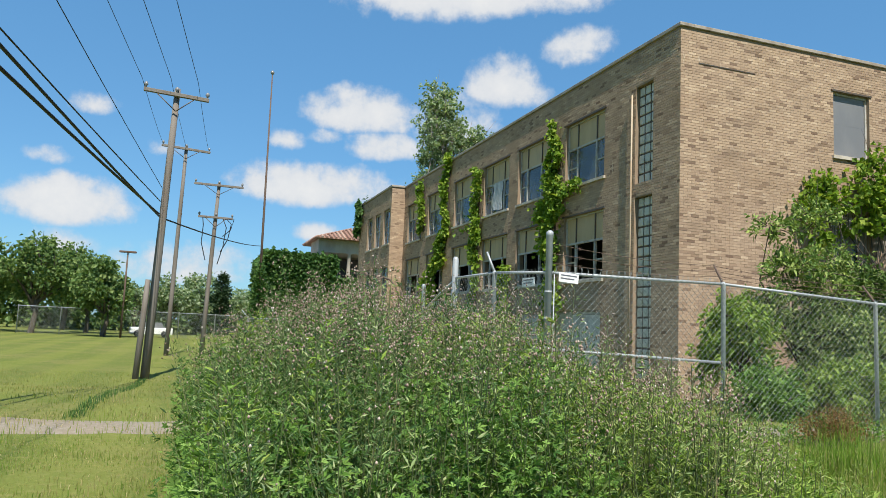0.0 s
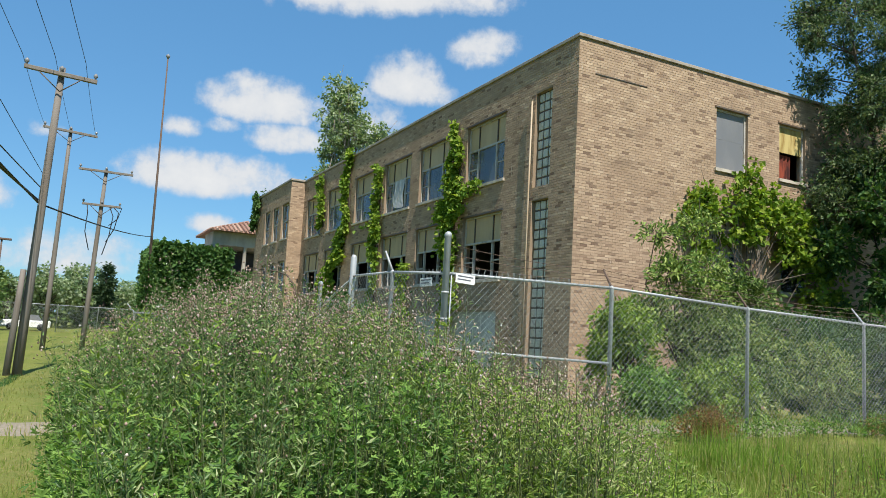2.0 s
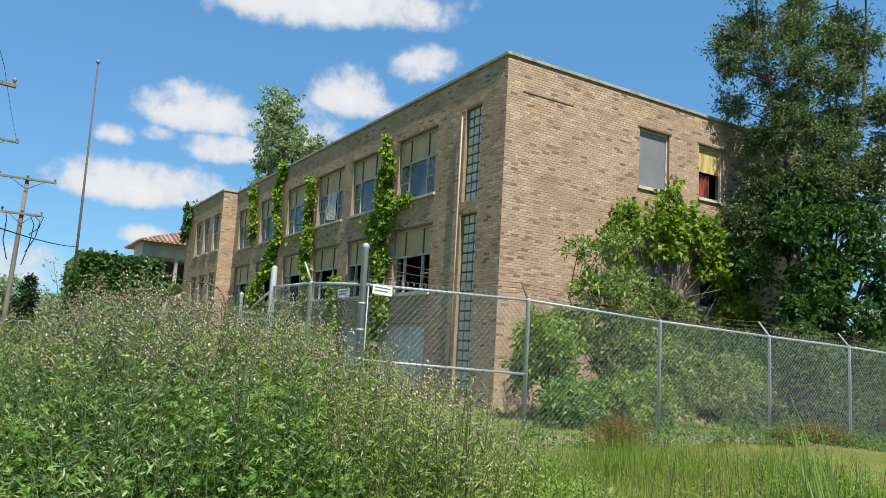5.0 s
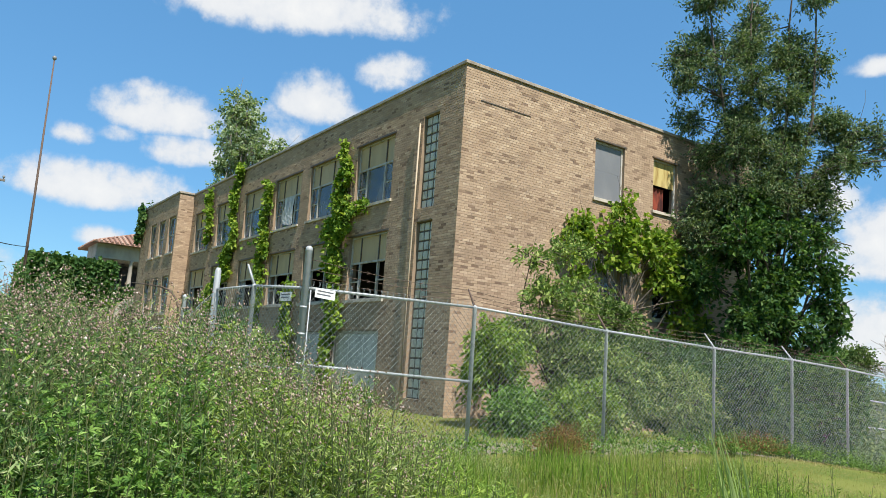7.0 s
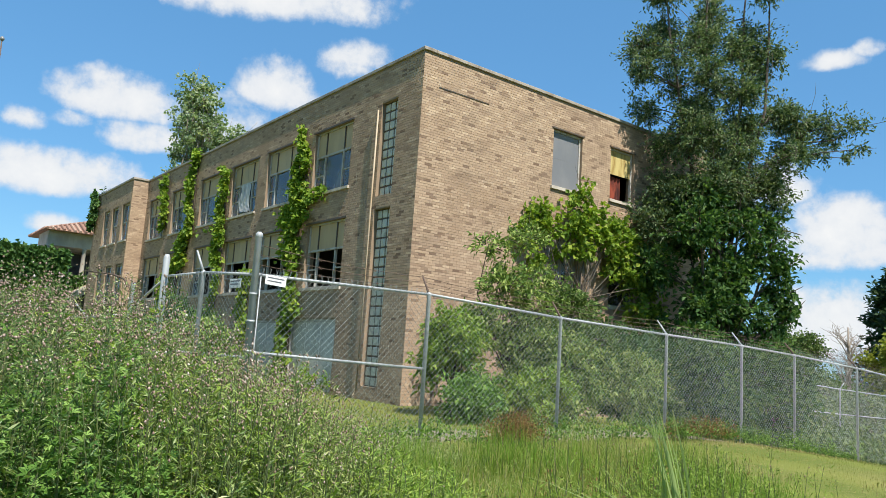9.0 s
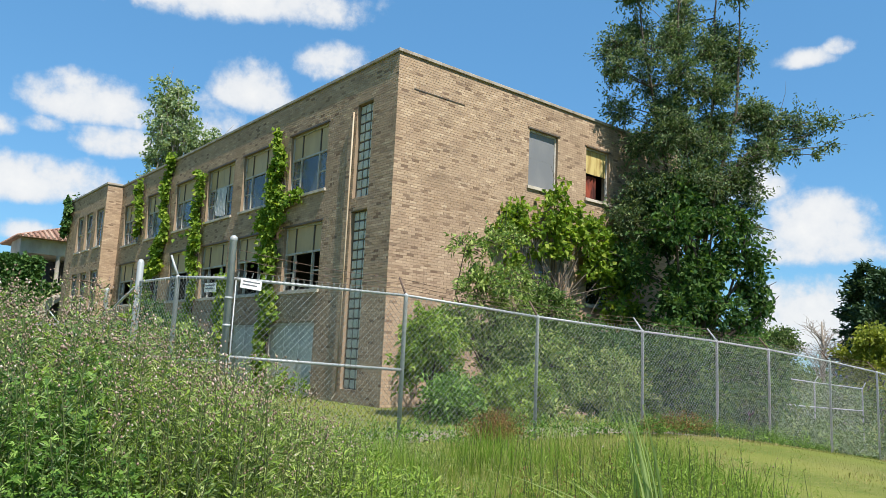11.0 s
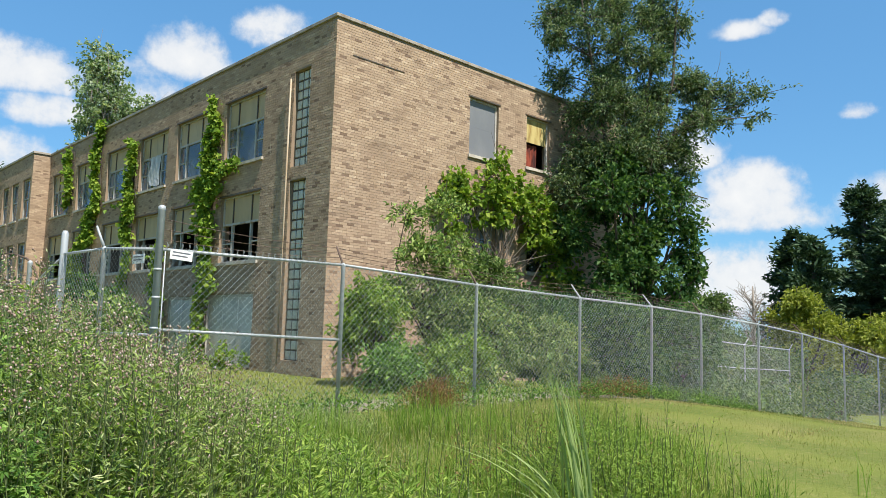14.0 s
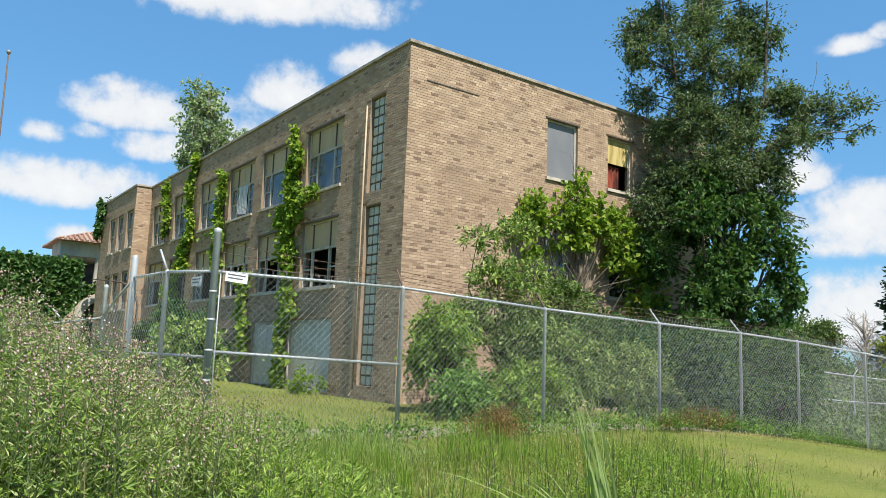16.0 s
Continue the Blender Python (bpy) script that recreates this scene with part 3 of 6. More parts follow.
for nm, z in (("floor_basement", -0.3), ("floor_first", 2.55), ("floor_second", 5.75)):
    tagged(boxed(nm, m_dark, None, (TH, DEPTH - TH, TH, 32.9, z - 0.15, z)), "bare inside floor with room shade painted into its colour", "floor", kind="structure")
tagged(boxed("roof", m_roof, None, (0.02, DEPTH - 0.02, 0.02, 33.0, 9.15, 9.3)), "flat tarred roof behind the parapet", "roof", kind="structure")
bm = bmesh.new()
box(bm, -0.06, TH + 0.05, -0.06, LONG - 0.003, H, H + 0.10, 0.012)
box(bm, TH + 0.053, DEPTH + 0.06, -0.06, TH + 0.05, H, H + 0.10, 0.012)
box(bm, -0.86, -0.8 + TH + 0.05, LONG - 0.06, 33.06, H + 0.003, H + 0.12, 0.015)
box(bm, -0.8 + TH + 0.053, 0.1, LONG - 0.06, LONG + TH, H + 0.003, H + 0.12, 0.015)
tagged(part("trim_coping", bm, m_coping), "weathered metal coping along the parapet", "coping", kind="structure")

# ---- windows of the long wall ----
wn = [0]


def bars(parent, name, mat, place, u0, u1, z0, z1, d0, d1, label=""):
    bm = bmesh.new()
    p, q = place(u0, d0, z0), place(u1, d1, z1)
    box(bm, min(p[0], q[0]), max(p[0], q[0]), min(p[1], q[1]), max(p[1], q[1]), z0, z1)
    return part(name, bm, mat, parent, label)


def classroom_window(place, u0, u1, z0, z1, label, broken=(), rail=0.40, sheet=False):
    """Cream transom panels over dark sashes: narrow, wide, narrow."""
    wn[0] += 1
    o = place((u0 + u1) / 2, 0.1, z0)
    w = empty("window_%d" % wn[0], *o, label=label, category="window", kind="structure")
    W = u1 - u0
    cuts = [u0 + 0.05, u0 + W * 0.26, u1 - W * 0.26, u1 - 0.05]
    zt = z1 - (z1 - z0) * rail
    bars(w, "window_sill", m_sill, place, u0 - 0.08, u1 + 0.08, z0 - 0.09, z0 - 0.003, -0.07, 0.2, "weathered stone sill")
    bars(w, "lintel", m_steel, place, u0 - 0.1, u1 + 0.1, z1 + 0.002, z1 + 0.06, -0.035, 0.1, "rusted steel lintel edge")
    for a, b in ((u0, u0 + 0.05), (u1 - 0.05, u1)):
        bars(w, "window_frame", m_frame, place, a, b, z0, z1 - 0.055, 0.09, 0.17)
    bars(w, "window_frame", m_frame, place, u0, u1, z1 - 0.05, z1, 0.09, 0.17)
    bars(w, "window_frame", m_frame, place, u0 + 0.052, u1 - 0.052, z0, z0 + 0.05, 0.09, 0.17)
    bars(w, "transom", m_frame, place, u0 + 0.052, u1 - 0.052, zt - 0.03, zt + 0.03, 0.085, 0.17)
    for c in cuts[1:3]:
        bars(w, "mullion", m_frame, place, c - 0.03, c + 0.03, z0 + 0.052, zt - 0.032, 0.085, 0.168)
        bars(w, "mullion", m_steel, place, c - 0.02, c + 0.02, zt + 0.032, z1 - 0.052, 0.095, 0.168)
    for k in range(3):
        bars(w, "panel", m_cream, place, cuts[k], cuts[k + 1], zt + 0.032, z1 - 0.052, 0.13, 0.15, "faded cream panel")
        if k not in broken:
            bars(w, "pane", m_glass, place, cuts[k], cuts[k + 1], z0 + 0.052, zt - 0.032, 0.135, 0.142)
        if k != 1:
            zm = z0 + (zt - z0) * 0.5
            bars(w, "sash_rail", m_frame, place, cuts[k], cuts[k + 1], zm - 0.02, zm + 0.02, 0.11, 0.16)
    if sheet:
        bm = bmesh.new()
        for i in range(9):
            for j in range(9):
                u = cuts[1] + (cuts[2] - cuts[1]) * (0.08 + 0.8 * i / 8) + 0.05 * math.sin(j * 0.9)
                z = z0 + 0.1 + (zt - z0 - 0.1) * j / 8 + (0.12 * (i / 8) ** 2 if j == 0 else 0)
                bm.verts.new(place(u, 0.075 + 0.03 * math.sin(i * 1.7 + j), z))
        bm.verts.ensure_lookup_table()
        for i in range(8):
            for j in range(8):
                bm.faces.new([bm.verts[i * 9 + j], bm.verts[i * 9 + 9 + j], bm.verts[i * 9 + 10 + j], bm.verts[i * 9 + 1 + j]])
        part("plastic_sheet", bm, m_sheet, w, "torn pale plastic sheet")
    return w


for k, (a, b) in enumerate(UW):
    classroom_window(left_place, a, b, *UZ, "large classroom window with cream transom panels and dark panes", sheet=(k == 2))
    classroom_window(left_place, a, b, *LZ, "ground-floor window with cream panels and broken dark panes", broken=((0, 1, 2) if k < 3 else (1,)), rail=0.42)

for i, (a, b) in enumerate(T_WIN):
    for z0, z1 in ((6.35, 8.4), (3.0, 5.05)):
        wn[0] += 1
        w = empty("window_%d" % wn[0], *tower_place((a + b) / 2, 0.1, z0), label="tall dark double-hung window of the bay", category="window", kind="structure")
        bars(w, "window_sill", m_sill, tower_place, a - 0.06, b + 0.06, z0 - 0.09, z0 - 0.003, -0.06, 0.2)
        for q in ((a, a + 0.06, z0, z1), (b - 0.06, b, z0, z1), (a + 0.062, b - 0.062, z1 - 0.07, z1), (a + 0.062, b - 0.062, z0, z0 + 0.06), (a + 0.062, b - 0.062, (z0 + z1) / 2 - 0.03, (z0 + z1) / 2 + 0.03)):
            bars(w, "window_frame", m_frame, tower_place, q[0], q[1], q[2], q[3], 0.1, 0.17)
        bars(w, "pane", m_glass, tower_place, a + 0.06, b - 0.06, z0 + 0.06, z1 - 0.07, 0.14, 0.147)

# glass block strips
for z0, z1 in ((5.75, 8.55), (0.35, 5.36)):
    wn[0] += 1
    w = empty("window_%d" % wn[0], 0.1, 1.585, z0, label="tall narrow strip of clouded glass blocks", category="window", kind="structure")
    bars(w, "grout", m_steel, left_place, GB[0], GB[1], z0, z1, 0.14, 0.2)
    cw = (GB[1] - GB[0]) / 3
    rows = round((z1 - z0) / 0.277)
    ch = (z1 - z0) / rows
    for i in range(3):
        for j in range(rows):
            bm = bmesh.new()
            box(bm, 0.115, 0.15, GB[0] + i * cw + 0.026, GB[0] + (i + 1) * cw - 0.026, z0 + j * ch + 0.026, z0 + (j + 1) * ch - 0.026, 0.012)
            part("glass_block", bm, m_block, w)
tagged(boxed("trim_spandrel", m_steel, None, (0.03, 0.2, GB[0], GB[1], 5.362, 5.748)), "dark metal panel between glass block strips", "panel", kind="structure")
pipe = tube("downspout", [(-0.07, 2.09, 8.35), (-0.07, 2.09, 5.0), (-0.07, 2.09, 0.25), (-0.2, 2.09, 0.02)], 0.024, m_downspout)
tagged(pipe, "pale rusted downspout on the shaded brick wall", "downspout")

# double doors at grade
for n, (a, b) in enumerate(((3.68, 6.75), (7.75, 9.7))):
    d = empty("door_%d" % (n + 1), 0.15, (a + b) / 2, 0.0, label="dented pale grey metal service doors", category="door", kind="structure")
    top = 2.2 if n == 0 else 2.15
    bars(d, "door_frame", m_frame, left_place, a, a + 0.07, 0, top, 0.05, 0.2)
    bars(d, "door_frame", m_frame, left_place, b - 0.07, b, 0, top, 0.05, 0.2)
    bars(d, "door_frame", m_frame, left_place, a + 0.072, b - 0.072, top - 0.07, top, 0.05, 0.2)
    leaves = 3 if n == 0 else 2
    lw = (b - a - 0.15) / leaves
    for k in range(leaves):
        leaf = bars(d, "door_leaf", m_doorpaint, left_place, a + 0.075 + k * lw + 0.006, a + 0.075 + (k + 1) * lw - 0.006, 0.02, top - 0.08, 0.09, 0.14)
        bars(leaf, "handle", m_steel, left_place, a + 0.075 + (k + 1) * lw - 0.12, a + 0.075 + (k + 1) * lw - 0.07, 0.95, 1.1, 0.05, 0.088)

# end wall windows
def end_window(u0, u1, z0, z1, label, upper, lower):
    wn[0] += 1
    w = empty("window_%d" % wn[0], (u0 + u1) / 2, 0.1, z0, label=label, category="window", kind="structure")
    bars(w, "window_sill", m_sill, right_place, u0 - 0.06, u1 + 0.06, z0 - 0.1, z0 - 0.003, -0.07, 0.2)
    bars(w, "lintel", m_steel, right_place, u0 - 0.08, u1 + 0.08, z1 + 0.002, z1 + 0.05, -0.03, 0.1)
    for q in ((u0, u0 + 0.06, z0, z1), (u1 - 0.06, u1, z0, z1), (u0 + 0.062, u1 - 0.062, z1 - 0.06, z1), (u0 + 0.062, u1 - 0.062, z0, z0 + 0.05)):
        bars(w, "window_frame", m_frame, right_place, q[0], q[1], q[2], q[3], 0.09, 0.16)
    zm = (z0 + z1) / 2
    bars(w, "board" if upper is not m_glass else "pane", upper, right_place, u0 + 0.06, u1 - 0.06, zm + 0.015, z1 - 0.06, 0.125, 0.14)
    if lower:
        bars(w, "board" if lower is not m_glass else "pane", lower, right_place, u0 + 0.06, u1 - 0.06, z0 + 0.05, zm + 0.013, 0.125, 0.14)
    return w


end_window(5.14, 6.48, 6.80, 8.65, "window closed with a dark grey board", m_greypanel, m_greypanel)
w = end_window(7.9, 9.13, 6.88, 8.66, "broken window with yellow board and red curtain", m_yellow, None)
bm = bmesh.new()
for i in range(13):
    for z in (6.95, 7.75):
        bm.verts.new((8.02 + 0.055 * i, 0.24 + 0.035 * math.sin(i * 1.9), z))
bm.verts.ensure_lookup_table()
for i in range(12):
    bm.faces.new([bm.verts[2 * i], bm.verts[2 * i + 2], bm.verts[2 * i + 3], bm.verts[2 * i + 1]])
part("curtain", bm, m_red, w, "faded red curtain")
end_window(5.0, 6.4, 3.3, 5.1, "vine-covered lower window with grey board", m_greypanel, m_glass)
end_window(8.0, 9.3, 3.3, 5.1, "lower window hidden behind leaves", m_glass, m_glass)
tagged(boxed("trim_lintel", m_steel, None, (0.55, 2.4, -0.022, -0.001, 8.685, 8.715)), "rusted steel shelf edge in the brickwork", "lintel", kind="structure")

# ---- the far wing: ivy-covered block, portico with a tiled roof ----
wing = empty("ivy_wing", -4, 40, 0, label="low wing wholly covered in dark green ivy", category="building")
boxed("wall", m_stucco, wing, (-6.3, -1.2, 37.5, 46, -1, 6.3))
n = 9000
P = np.stack([rng.uniform(-6.5, -1.3, n), np.full(n, 37.35) + rng.normal(0, 0.12, n), rng.uniform(-0.5, 6.5, n)], 1)
P2 = np.stack([np.full(n // 3, -6.45) + rng.normal(0, 0.12, n // 3), rng.uniform(37.4, 46, n // 3), rng.uniform(-0.5, 6.5, n // 3)], 1)
P3 = np.stack([rng.uniform(-6.5, -1.3, n // 3), rng.uniform(37.3, 40, n // 3), 6.45 + np.abs(rng.normal(0, 0.15, n // 3))], 1)
P = np.vstack([P, P2, P3])
v, f = leaf_arrays(P, unit(rng.normal(size=P.shape) + np.array([-0.2, -0.8, -0.3])), rng.uniform(0.2, 0.38, len(P)), rng.uniform(0.2, 0.34, len(P)), rng)
arrays("ivy", v, f, m_ivy, wing, "dense dark ivy")

house = empty("portico_building", 3, 42, 0, label="pale stucco portico under a hipped clay tile roof", category="building")
boxed("wall", m_stucco, house, (0.2, 9, 43.4, 50, -1, 8.0))
boxed("wall", m_stucco, house, (-2.1, 9, 39.8, 43.3, 7.3, 8.28))
boxed("parapet", m_stucco, house, (-2.1, 9, 39.8, 40.1, 3.5, 5.4))
boxed("floor_slab", m_stucco, house, (-2.1, 9, 40.1, 43.3, 4.9, 5.1))
boxed("lower_wall", m_stucco, house, (-1.9, 9, 41.5, 43.3, -1, 4.88))
for x in (-2.0, 0.3, 2.8):
    tube("column", [(x, 39.95, 5.4), (x, 39.95, 5.5), (x, 39.95, 7.2), (x, 39.95, 7.3)], [0.2, 0.15, 0.13, 0.2], m_stucco, house, sides=12)
# thin near-black sheet before the wall, standing in for the porch's shade
boxed("shade_sheet", m_dark, house, (-1.6, 8, 43.25, 43.38, 5.1, 7.2), "dark sheet painted as the shade behind the columns")
bm = bmesh.new()
q = [bm.verts.new(c) for c in ((-2.4, 39.0, 8.28), (10, 39.0, 8.28), (10, 46, 8.28), (-2.4, 46, 8.28), (1.1, 42.5, 9.6), (6, 42.5, 9.6))]
for idx in ((0, 1, 5, 4), (1, 2, 5), (2, 3, 4, 5), (3, 0, 4), (3, 2, 1, 0)):
    bm.faces.new([q[i] for i in idx])
part("roof", bm, m_tile, house)
chunks = []
for i in range(35):
    x = -2.3 + i * 0.34
    t = min(1, max(0, (x + 2.4) / 3.5))
    chunks.append(tube_arrays([(x, 38.95, 8.33), (x, 38.95 + 3.5 * t, 8.33 + 1.32 * t)], 0.09, 6))
for i in range(20):
    y = 39.2 + i * 0.34
    t = min(1, (y - 39) / 3.5) if y < 42.5 else (46 - y) / 3.5
    chunks.append(tube_arrays([(-2.45, y, 8.33), (-2.45 + 3.5 * t, y, 8.33 + 1.32 * t)], 0.09, 6))
v, f = joined(chunks)
arrays("roof_tiles", v, f, m_tile, house, "rows of rounded clay tiles")
n = 3600
P = np.stack([rng.uniform(-2.2, 4.0, n), 39.7 + rng.normal(0, 0.1, n), rng.uniform(1.0, 5.45, n)], 1)
P = np.vstack([P, np.stack([rng.normal(-2.0, 0.12, 260), rng.normal(39.85, 0.12, 260), rng.uniform(5.3, 6.6, 260)], 1)])
v, f = leaf_arrays(P, unit(rng.normal(size=P.shape) + np.array([-0.2, -0.8, -0.3])), rng.uniform(0.2, 0.38, len(P)), rng.uniform(0.2, 0.34, len(P)), rng)
arrays("ivy", v, f, m_ivy, house, "dense dark ivy over the parapet")
# the wing and the portico lie well behind the bay
for thing, place in ((wing, (-1.0, 62.4, -0.85)), (house, (8.45, 65.2, -0.95))):
    thing.location = place
    thing.scale = (1.4, 1.4, 1.4)

# stone arch by the wing
arch = empty("stone_arch", 0.9, 37.0, 0, label="pale stone arched gateway beside the bay", category="arch")
bm = bmesh.new()
ring = []
for i in range(15):
    a = math.pi * i / 14
    for r_ in (1.35, 1.8):
        for y in (36.9, 37.4):
            ring.append(bm.verts.new((0.6 - r_ * math.cos(a), y, 2.6 + r_ * math.sin(a))))
for i in range(14):
    b = i * 4
    for p0, p1 in ((0, 1), (1, 3), (3, 2), (2, 0)):
        bm.faces.new([ring[b + p0], ring[b + p1], ring[b + 4 + p1], ring[b + 4 + p0]])
part("arch_ring", bm, m_stucco, arch)
# no real passage: a near-black sheet gives the arch its shade
boxed("shade_sheet", m_dark, arch, (-0.5, 2.4, 37.45, 37.5, -0.8, 4.0), "dark sheet painted as the shade within the arch")
for x0 in (-1.23, 1.98):
    boxed("pier", m_stucco, arch, (x0, x0 + 0.5, 36.85, 37.4, -0.8, 2.6))
bm = bmesh.new()
gable = [(-2.6, 1.2), (-2.6, -1.0), (3.4, -1.0), (3.4, 4.9), (0.4, 4.6), (-0.7, 3.9)]
front, rear = [[bm.verts.new((x, y, z)) for x, z in gable] for y in (37.52, 38.0)]
bm.faces.new(front)
bm.faces.new(rear[::-1])
for i in range(6):
    bm.faces.new([front[i], rear[i], rear[(i + 1) % 6], front[(i + 1) % 6]])
bmesh.ops.recalc_face_normals(bm, faces=bm.faces[:])
part("gable_wall", bm, m_brick, arch, "warm brick gable round the arch")


# ---- chain-link fences ----
def chain_link(name, a, b, height, parent, cell=0.07, r=0.0018, mat=None):
    """Diagonal wires both ways between two foot points (x, y, z), cut off at top and bottom, with twisted barbs above."""
    a, b = np.array(a, float), np.array(b, float)
    run = math.hypot(*(b - a)[:2])
    along = (b - a) / run
    nrm = np.array([-along[1], along[0], 0.0])
    chunks = []
    for sgn in (1, -1):
        k = -height
        while k < run:
            s0, s1 = max(k, 0.0), min(k + height, run)
            if s1 > s0 + 0.01:
                h0, h1 = (s0 - k), (s1 - k)
                if sgn < 0:
                    h0, h1 = height - h0, height - h1
                p = a + along * s0 + nrm * 0.003 * sgn
                q = a + along * s1 + nrm * 0.003 * sgn
                chunks.append(tube_arrays([p + (0, 0, h0), q + (0, 0, h1)], r, 3, cap=False))
            k += cell
    s = 0.0
    while s < run:
        p = a + along * s
        for sg in (-1, 1):
            chunks.append(tube_arrays([p + (0, 0, height - 0.01), p + along * 0.012 * sg + (0, 0, height + 0.055)], r, 3, cap=False))
        s += cell
    v, f = joined(chunks)
    return arrays(name, v, f, mat or m_wire, parent)


def post(parent, x, y, z, h, r=0.03, cap=True):
    pts = [(x, y, z - 0.3), (x, y, z + h - 0.03), (x, y, z + h - 0.02), (x, y, z + h + 0.01), (x, y, z + h + 0.035)]
    return tube("post", pts, [r, r, r * 1.12, r * 1.08, r * 0.4], m_galv, parent, sides=10)


def arm(parent, x, y, z, dx, dy, up, mat=None):
    return tube("barb_arm", [(x, y, z), (x + dx * 0.5, y + dy * 0.5, z + up * 0.5), (x + dx, y + dy, z + up)], [0.022, 0.018, 0.014], mat or m_rusty, parent, sides=6)


FT = [(-7.2, -6.86, 0.02, 2.2), (-4.285, -6.73, 0.0, 2.26), (-1.3, -6.7, 0.02, 2.12), (1.83, -6.7, -0.02, 2.08), (4.65, -6.7, -0.22, 2.22), (7.0, -6.72, -0.36, 2.27), (10.2, -6.8, -0.72, 2.45), (13.1, -6.9, -1.03, 2.54), (16.2, -7.07, -1.38, 2.56), (19.3, -7.2, -1.7, 2.5), (22.4, -7.4, -2.0, 2.5)]
fence = empty("chain_link_fence", -7.2, -6.86, 0, label="galvanized chain-link fence topped with barbed wire arms", category="fence")
tube("corner_post", [(-7.2, -6.86, -0.4), (-7.2, -6.86, 2.71), (-7.2, -6.86, 2.715), (-7.2, -6.86, 2.76), (-7.2, -6.86, 2.78)], [0.046, 0.046, 0.05, 0.046, 0.02], m_galv, fence, sides=12)
for i, (x, y, z, h) in enumerate(FT):
    if i:
        post(fence, x, y, z, h, 0.034 if i == 1 else 0.03)
        arm(fence, x, y, z + h, 0.06, 0.28, 0.3, m_galv if i in (3, 4) else m_rusty)
for i in range(len(FT) - 1):
    a, b = FT[i], FT[i + 1]
    ta, tb = (a[0], a[1], a[2] + a[3]), (b[0], b[1], b[2] + b[3])
    tube("top_rail", [ta, tb], 0.021, m_galv, fence)
    hgt = (a[3] + b[3]) / 2 - 0.02
    chain_link("chain_link_mesh", (a[0], a[1] - 0.03, a[2] + 0.03), (b[0], b[1] - 0.03, b[2] + 0.03 + (a[3] + b[3]) / 2 - a[3] - 0.0), hgt, fence, 0.098, 0.0024 if i < 4 else (0.0019 if i < 6 else 0.0013))
tube("mid_rail", [(-7.2, -6.86, 1.22), (-4.285, -6.73, 1.12)], 0.02, m_galv, fence)
for k, (dy, dz) in enumerate(((0.1, 0.12), (0.18, 0.2), (0.27, 0.29))):
    pts = [(x + 0.06 * dy / 0.28, y + dy, z + h + dz) for x, y, z, h in FT[1:]]
    pts = [(-7.2, -6.86, 2.35 + 0.13 * k)] + pts
    fine = []
    for p, q in zip(pts, pts[1:]):
        for s in np.linspace(0, 1, 7)[:-1]:
            fine.append((p[0] + (q[0] - p[0]) * s, p[1] + (q[1] - p[1]) * s, p[2] + (q[2] - p[2]) * s - 0.05 * math.sin(math.pi * s)))
    v, f = tube_arrays(fine + [pts[-1]], 0.004, 4)
    chunks = [(v, f)]
    for p in np.array(fine)[::1]:
        for sg in (1, -1):
            chunks.append(tube_arrays([p + (0.02, 0, 0.025 * sg), p - (0.02, 0, 0.025 * sg)], 0.003, 3, cap=False))
    v, f = joined(chunks)
    arrays("barbed_wire", v, f, m_rusty, fence)
for z in (0.5, 0.85, 1.22, 1.6, 1.95):
    tube("tie_band", [(-7.2, -6.86, z), (-7.2, -6.86, z + 0.03)], 0.051, m_galv, fence, sides=10)
tube("tension_bar", [(-7.13, -6.885, 0.1), (-7.13, -6.885, 2.2)], 0.008, m_galv, fence, sides=6)

side = empty("side_fence", -7.2, -6.86, 0, label="chain-link side run with barbs, leaning arm and gap", category="fence")
FS = [(-7.2, -6.86, 0.0, 2.22), (-7.42, -5.57, 0.0, 2.28), (-7.53, -4.19, 0.0, 2.27)]
post(side, *FS[1], 0.032)
tube("gate_post", [(-7.53, -4.19, -0.3), (-7.53, -4.19, 2.57), (-7.53, -4.19, 2.62)], [0.05, 0.05, 0.03], m_galv, side, sides=10)
arm(side, -7.42, -5.57, 2.28, -0.09, 0.1, 0.31, m_galv)
for a, b in zip(FS, FS[1:]):
    tube("top_rail", [(a[0], a[1], a[2] + a[3]), (b[0], b[1], b[2] + b[3])], 0.02, m_galv, side)
    tube("mid_rail", [(a[0], a[1], a[2] + 1.15), (b[0], b[1], b[2] + 1.15)], 0.018, m_galv, side)
    chain_link("chain_link_mesh", (a[0] - 0.03, a[1], 0.03), (b[0] - 0.03, b[1], 0.03), 2.2, side, 0.085, 0.002)
post(side, -7.61, -2.78, -0.05, 2.25, 0.036)
tube("top_rail", [(-7.53, -4.19, 2.24), (-7.57, -3.5, 2.0), (-7.61, -2.78, 1.72)], 0.02, m_galv, side)
chain_link("chain_link_mesh", (-7.56, -4.19, 0.0), (-7.64, -2.78, 0.0), 1.85, side, 0.085, 0.002)
conduit = tube("bent_conduit", [(-1.1, 21.7, -0.3), (-1.1, 21.7, 3.1), (-1.1, 22.4, 3.65), (-1.1, 23.6, 4.1), (-1.1, 25.6, 4.4), (-1.1, 28.4, 4.65), (-1.1, 33.0, 5.0)], [0.055, 0.055, 0.055, 0.055, 0.05, 0.035, 0.03], m_rusty)
tagged(conduit, "bent rusty conduit arching past the bay windows", "conduit")
low = empty("low_fence", -7.61, -2.78, 0, label="lower chain-link run with angled arms beside the lawn", category="fence")
